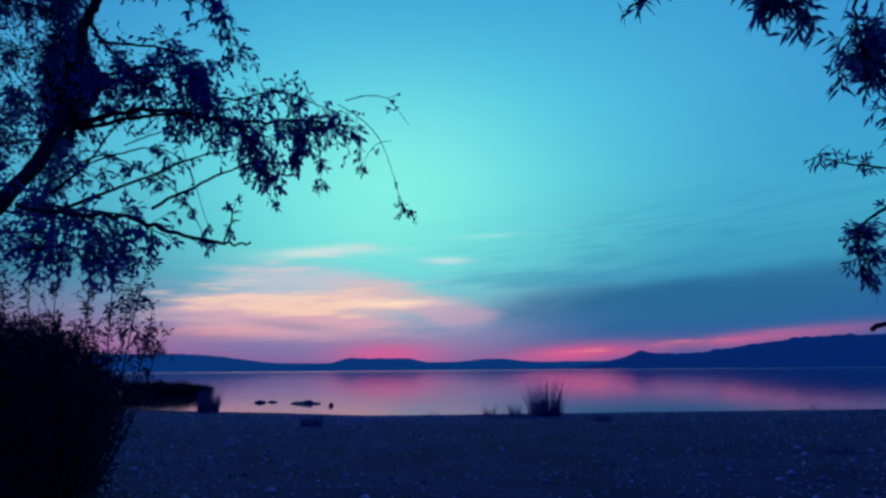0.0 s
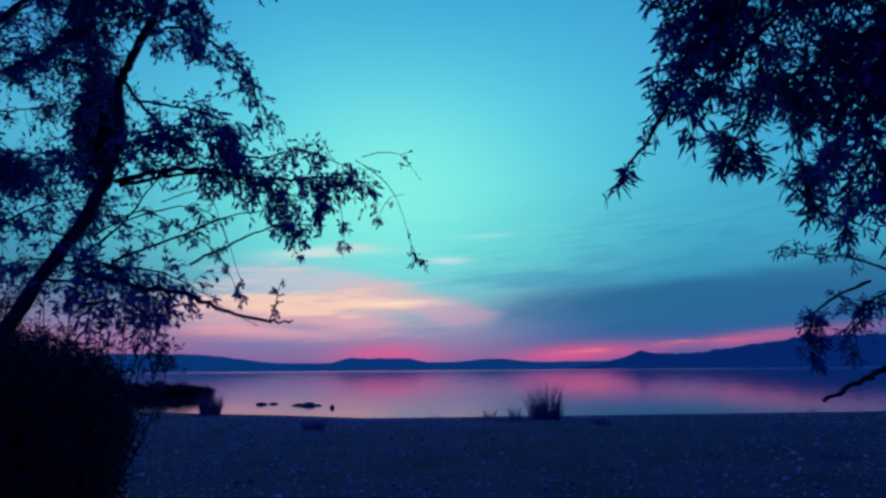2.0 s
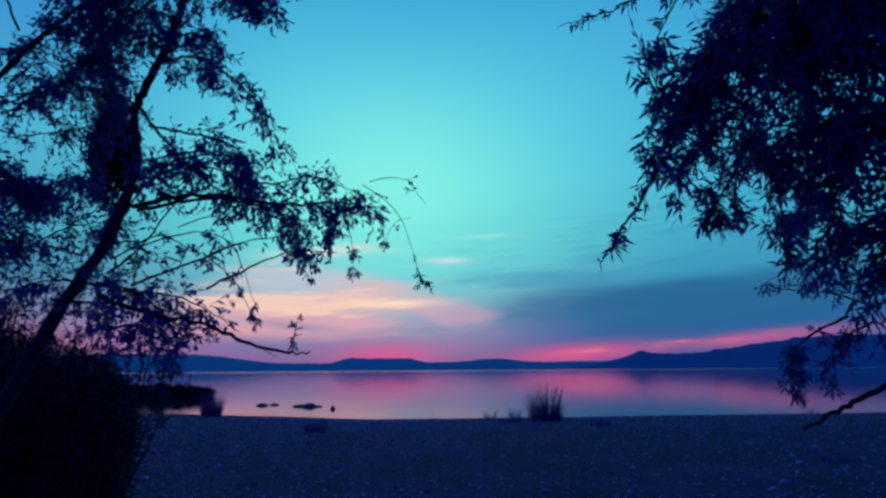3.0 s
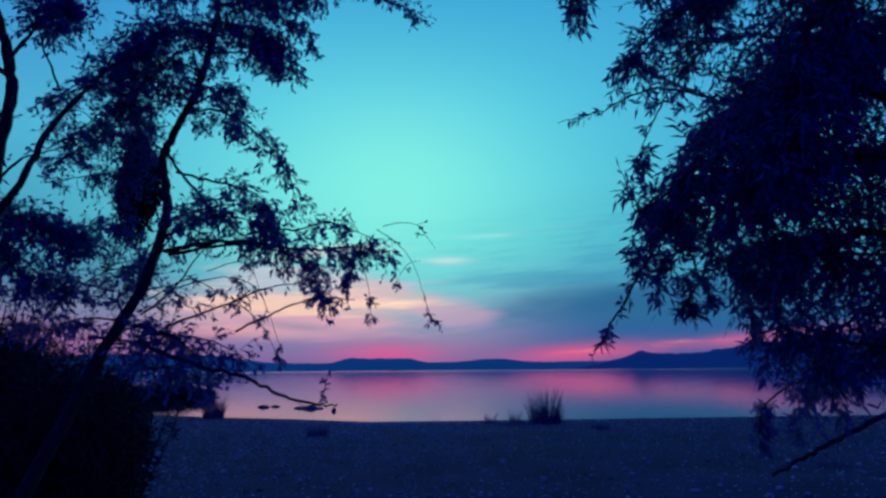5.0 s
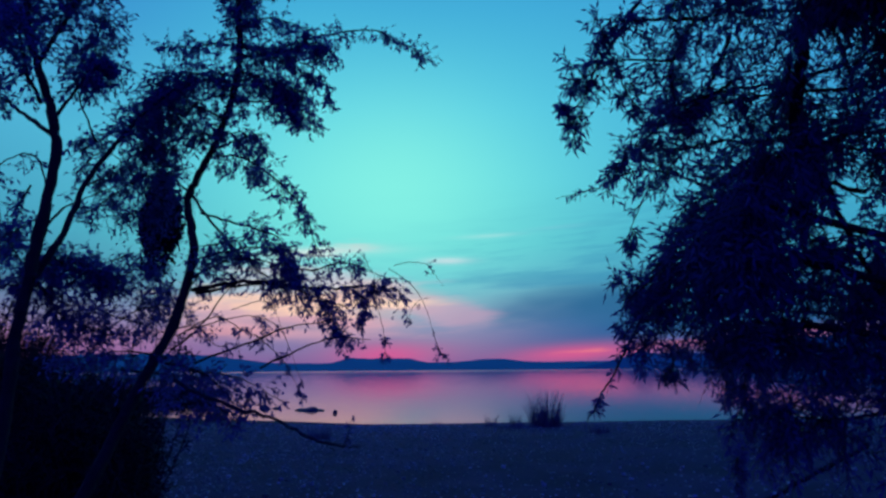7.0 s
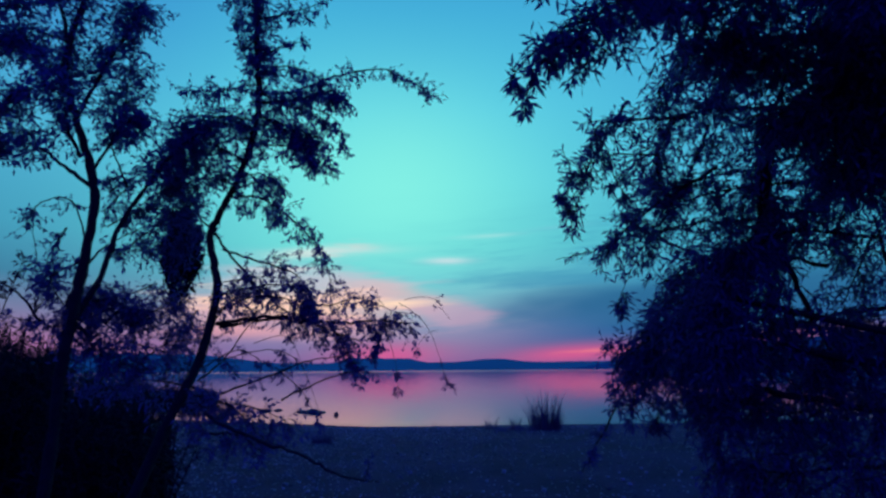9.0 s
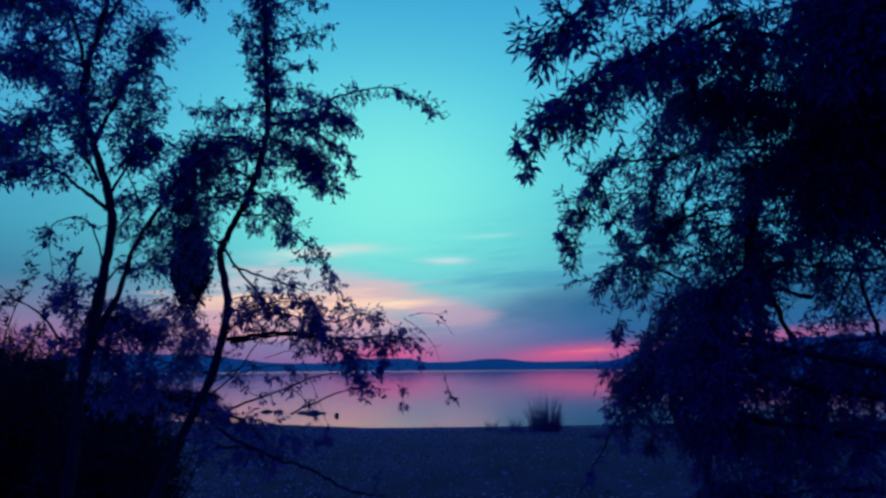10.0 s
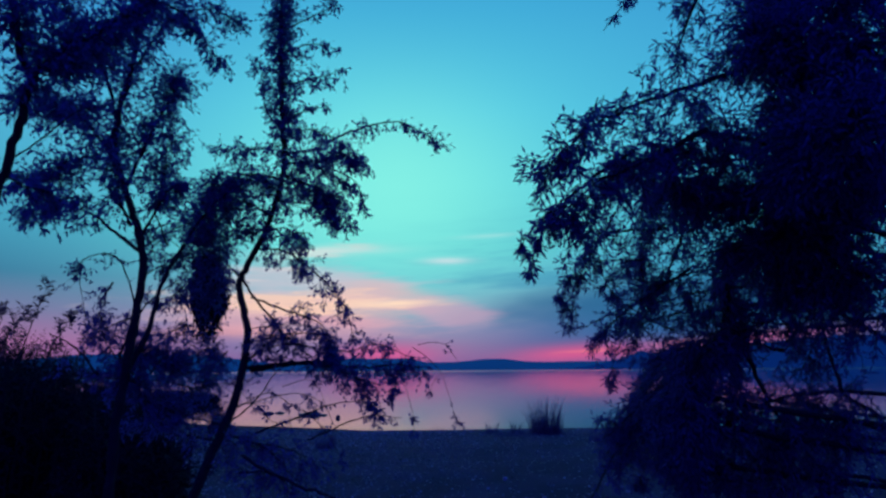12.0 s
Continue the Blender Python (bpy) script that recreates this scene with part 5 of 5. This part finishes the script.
limb(TREE_S, [(-4.010, 3.900, 2.184), (-4.006, 3.900, 2.465), (-3.946, 3.900, 2.704)], 0.008, 0.002, twigs=30, length=0.11, droop=-0.2, start=0.2, spread=0.75)
TREE_S.finish()
shrub(on_ground(-2.98, 4.15), 0.5, 1.25, 150, "low dark shrub on the gravel", 24)
# the spit and its growth
tuft(on_ground(-9.25, 23.4), 0.55, 1.25, 460, "dense dark clump of reeds at the water's edge", 25)
for i, (x, y, wide, tall) in enumerate([(-20.8, 40.8, 1.6, 0.75), (-18.8, 41.2, 1.3, 0.62), (-17.2, 41.4, 0.9, 0.28), (-23.5, 40.2, 1.9, 1.4)]):
    shrub(on_ground(x, y), wide, tall, 130, "low dark bush growing on the spit", 30 + i, 0.2, 0.5, 0.4, 14, "bushes on the spit")

tuft(on_ground(3.22, 19.05), 0.75, 1.5, 330, "dark tuft of tall reeds at the shore", 41)
tuft(on_ground(2.3, 19.3), 0.34, 0.6, 70, "sparse low reeds beside the tall tuft", 42)
tuft(on_ground(1.5, 19.9), 0.3, 0.55, 40, "few thin reed stalks at the shore", 43)
tuft(on_ground(-0.36, 20.8), 0.3, 0.42, 12, "few thin reed stalks at the shore", 44)
tuft(on_ground(7.34, 22.0), 0.2, 0.4, 10, "few thin reed stalks at the shore", 45)
tuft(on_ground(13.5, 21.9), 0.25, 0.5, 12, "few thin reed stalks at the shore", 46)
tuft(on_ground(-3.2, 14.5), 0.36, 0.4, 220, "low clump of dark weeds on the gravel", 47, "weed_clump", "weeds")
tuft(on_ground(4.14, 15.8), 0.36, 0.34, 190, "low clump of dark weeds on the gravel", 48, "weed_clump", "weeds")
tuft(on_ground(2.2, 18.3), 1.1, 0.22, 260, "flat patch of dark weeds on the gravel", 49, "weed_clump", "weeds")
tuft(on_ground(6.16, 9.45), 0.45, 0.16, 120, "flat patch of dull green grass on the gravel", 50, "grass_patch", "grass")


def boulder(place, size, seed, name="rock", label="low dark rock breaking the water surface"):
    bm = bmesh.new()
    bmesh.ops.create_icosphere(bm, subdivisions=3, radius=1)
    for v in bm.verts:
        f = 1 + 0.35 * noise.noise(v.co * 1.3 + Vector((seed, 0, 0))) + 0.12 * noise.noise(v.co * 4 + Vector((0, seed, 0)))
        v.co = Vector((v.co.x * size[0], v.co.y * size[1], v.co.z * size[2])) * f
    me = bpy.data.meshes.new(name)
    bm.to_mesh(me)
    bm.free()
    me.materials.append(ROCK)
    me.shade_smooth()
    ob = new(name, me)
    ob.location = place
    return tagged(ob, label, "rock", "rocks in the shallows")


for i, (x, y, w, h) in enumerate([(-9.7, 31.6, 0.33, 0.14), (-9.2, 31.9, 0.28, 0.11), (-7.5, 30.5, 0.4, 0.12), (-7.0, 30.3, 0.5, 0.18), (-6.5, 30.1, 0.3, 0.1), (-5.35, 28.2, 0.12, 0.16)]):
    boulder((x, y, WATER_Z - 0.02), (w, w * 0.7, h), i * 3.7)


# ---------------------------------------------------------------- stones
def pebble_mesh(seed, rough_=0.25):
    bm = bmesh.new()
    bmesh.ops.create_icosphere(bm, subdivisions=1, radius=1)
    for v in bm.verts:
        v.co *= 1 + rough_ * noise.noise(v.co * 1.7 + Vector((seed * 5.1, 0, 0)))
    bmesh.ops.scale(bm, vec=(1, 0.75, 0.5), verts=bm.verts)
    me = bpy.data.meshes.new("stone")
    bm.to_mesh(me)
    bm.free()
    me.materials.append(STONE)
    me.shade_smooth()
    return me


def scatter_stones():
    rng = np.random.default_rng(5)
    shapes = [pebble_mesh(i) for i in range(7)]
    # the nearer, larger stones singly
    for i in range(290):
        y = 4.4 + 8.0 * rng.random() ** 1.2
        x = rng.uniform(-6.0, 8.0)
        size = 0.02 + 0.045 * rng.random() ** 1.5
        ob = new("stone", shapes[i % 7])
        ob.location = (x, y, height(x, y) + size * 0.2)
        ob.rotation_euler = (rng.normal(0, 0.2), rng.normal(0, 0.2), rng.uniform(0, 6.3))
        ob.scale = (size, size, size)
        ob.parent = GROUND
    # the smaller gravel together
    base = np.array([v.co for v in shapes[0].vertices])
    tri = np.array([p.vertices[:] for p in shapes[0].polygons])
    n = 33000
    y = -4 + 25.5 * rng.random(n)
    x = np.where(rng.random(n) < 0.75, rng.uniform(-15, 17, n), rng.normal(-3.5, 2.5, n))
    s = rng.uniform(0.008, 0.03, n) * (0.75 + 0.025 * np.maximum(y, 0))
    zz = np.array([height(a, b) for a, b in zip(x, y)])
    ang = rng.uniform(0, 6.3, n)
    c, d = np.cos(ang)[:, None], np.sin(ang)[:, None]
    px = base[None, :, 0] * c - base[None, :, 1] * d
    py = base[None, :, 0] * d + base[None, :, 1] * c
    pts = np.stack([x[:, None] + px * s[:, None], y[:, None] + py * s[:, None], zz[:, None] + (base[None, :, 2] + 0.2) * s[:, None]], -1)
    faces = (tri[None] + np.arange(n)[:, None, None] * len(base)).reshape(-1, 3)
    me = bpy.data.meshes.new("gravel")
    me.vertices.add(n * len(base))
    me.vertices.foreach_set("co", pts.astype(np.float32).ravel())
    me.loops.add(faces.size)
    me.loops.foreach_set("vertex_index", faces.astype(np.int32).ravel())
    me.polygons.add(len(faces))
    me.polygons.foreach_set("loop_start", np.arange(0, faces.size, 3, dtype=np.int32))
    me.update(calc_edges=True)
    me.materials.append(STONE)
    child("gravel", me, GROUND, "scattered pale and dark pebbles", "stuff")


scatter_stones()
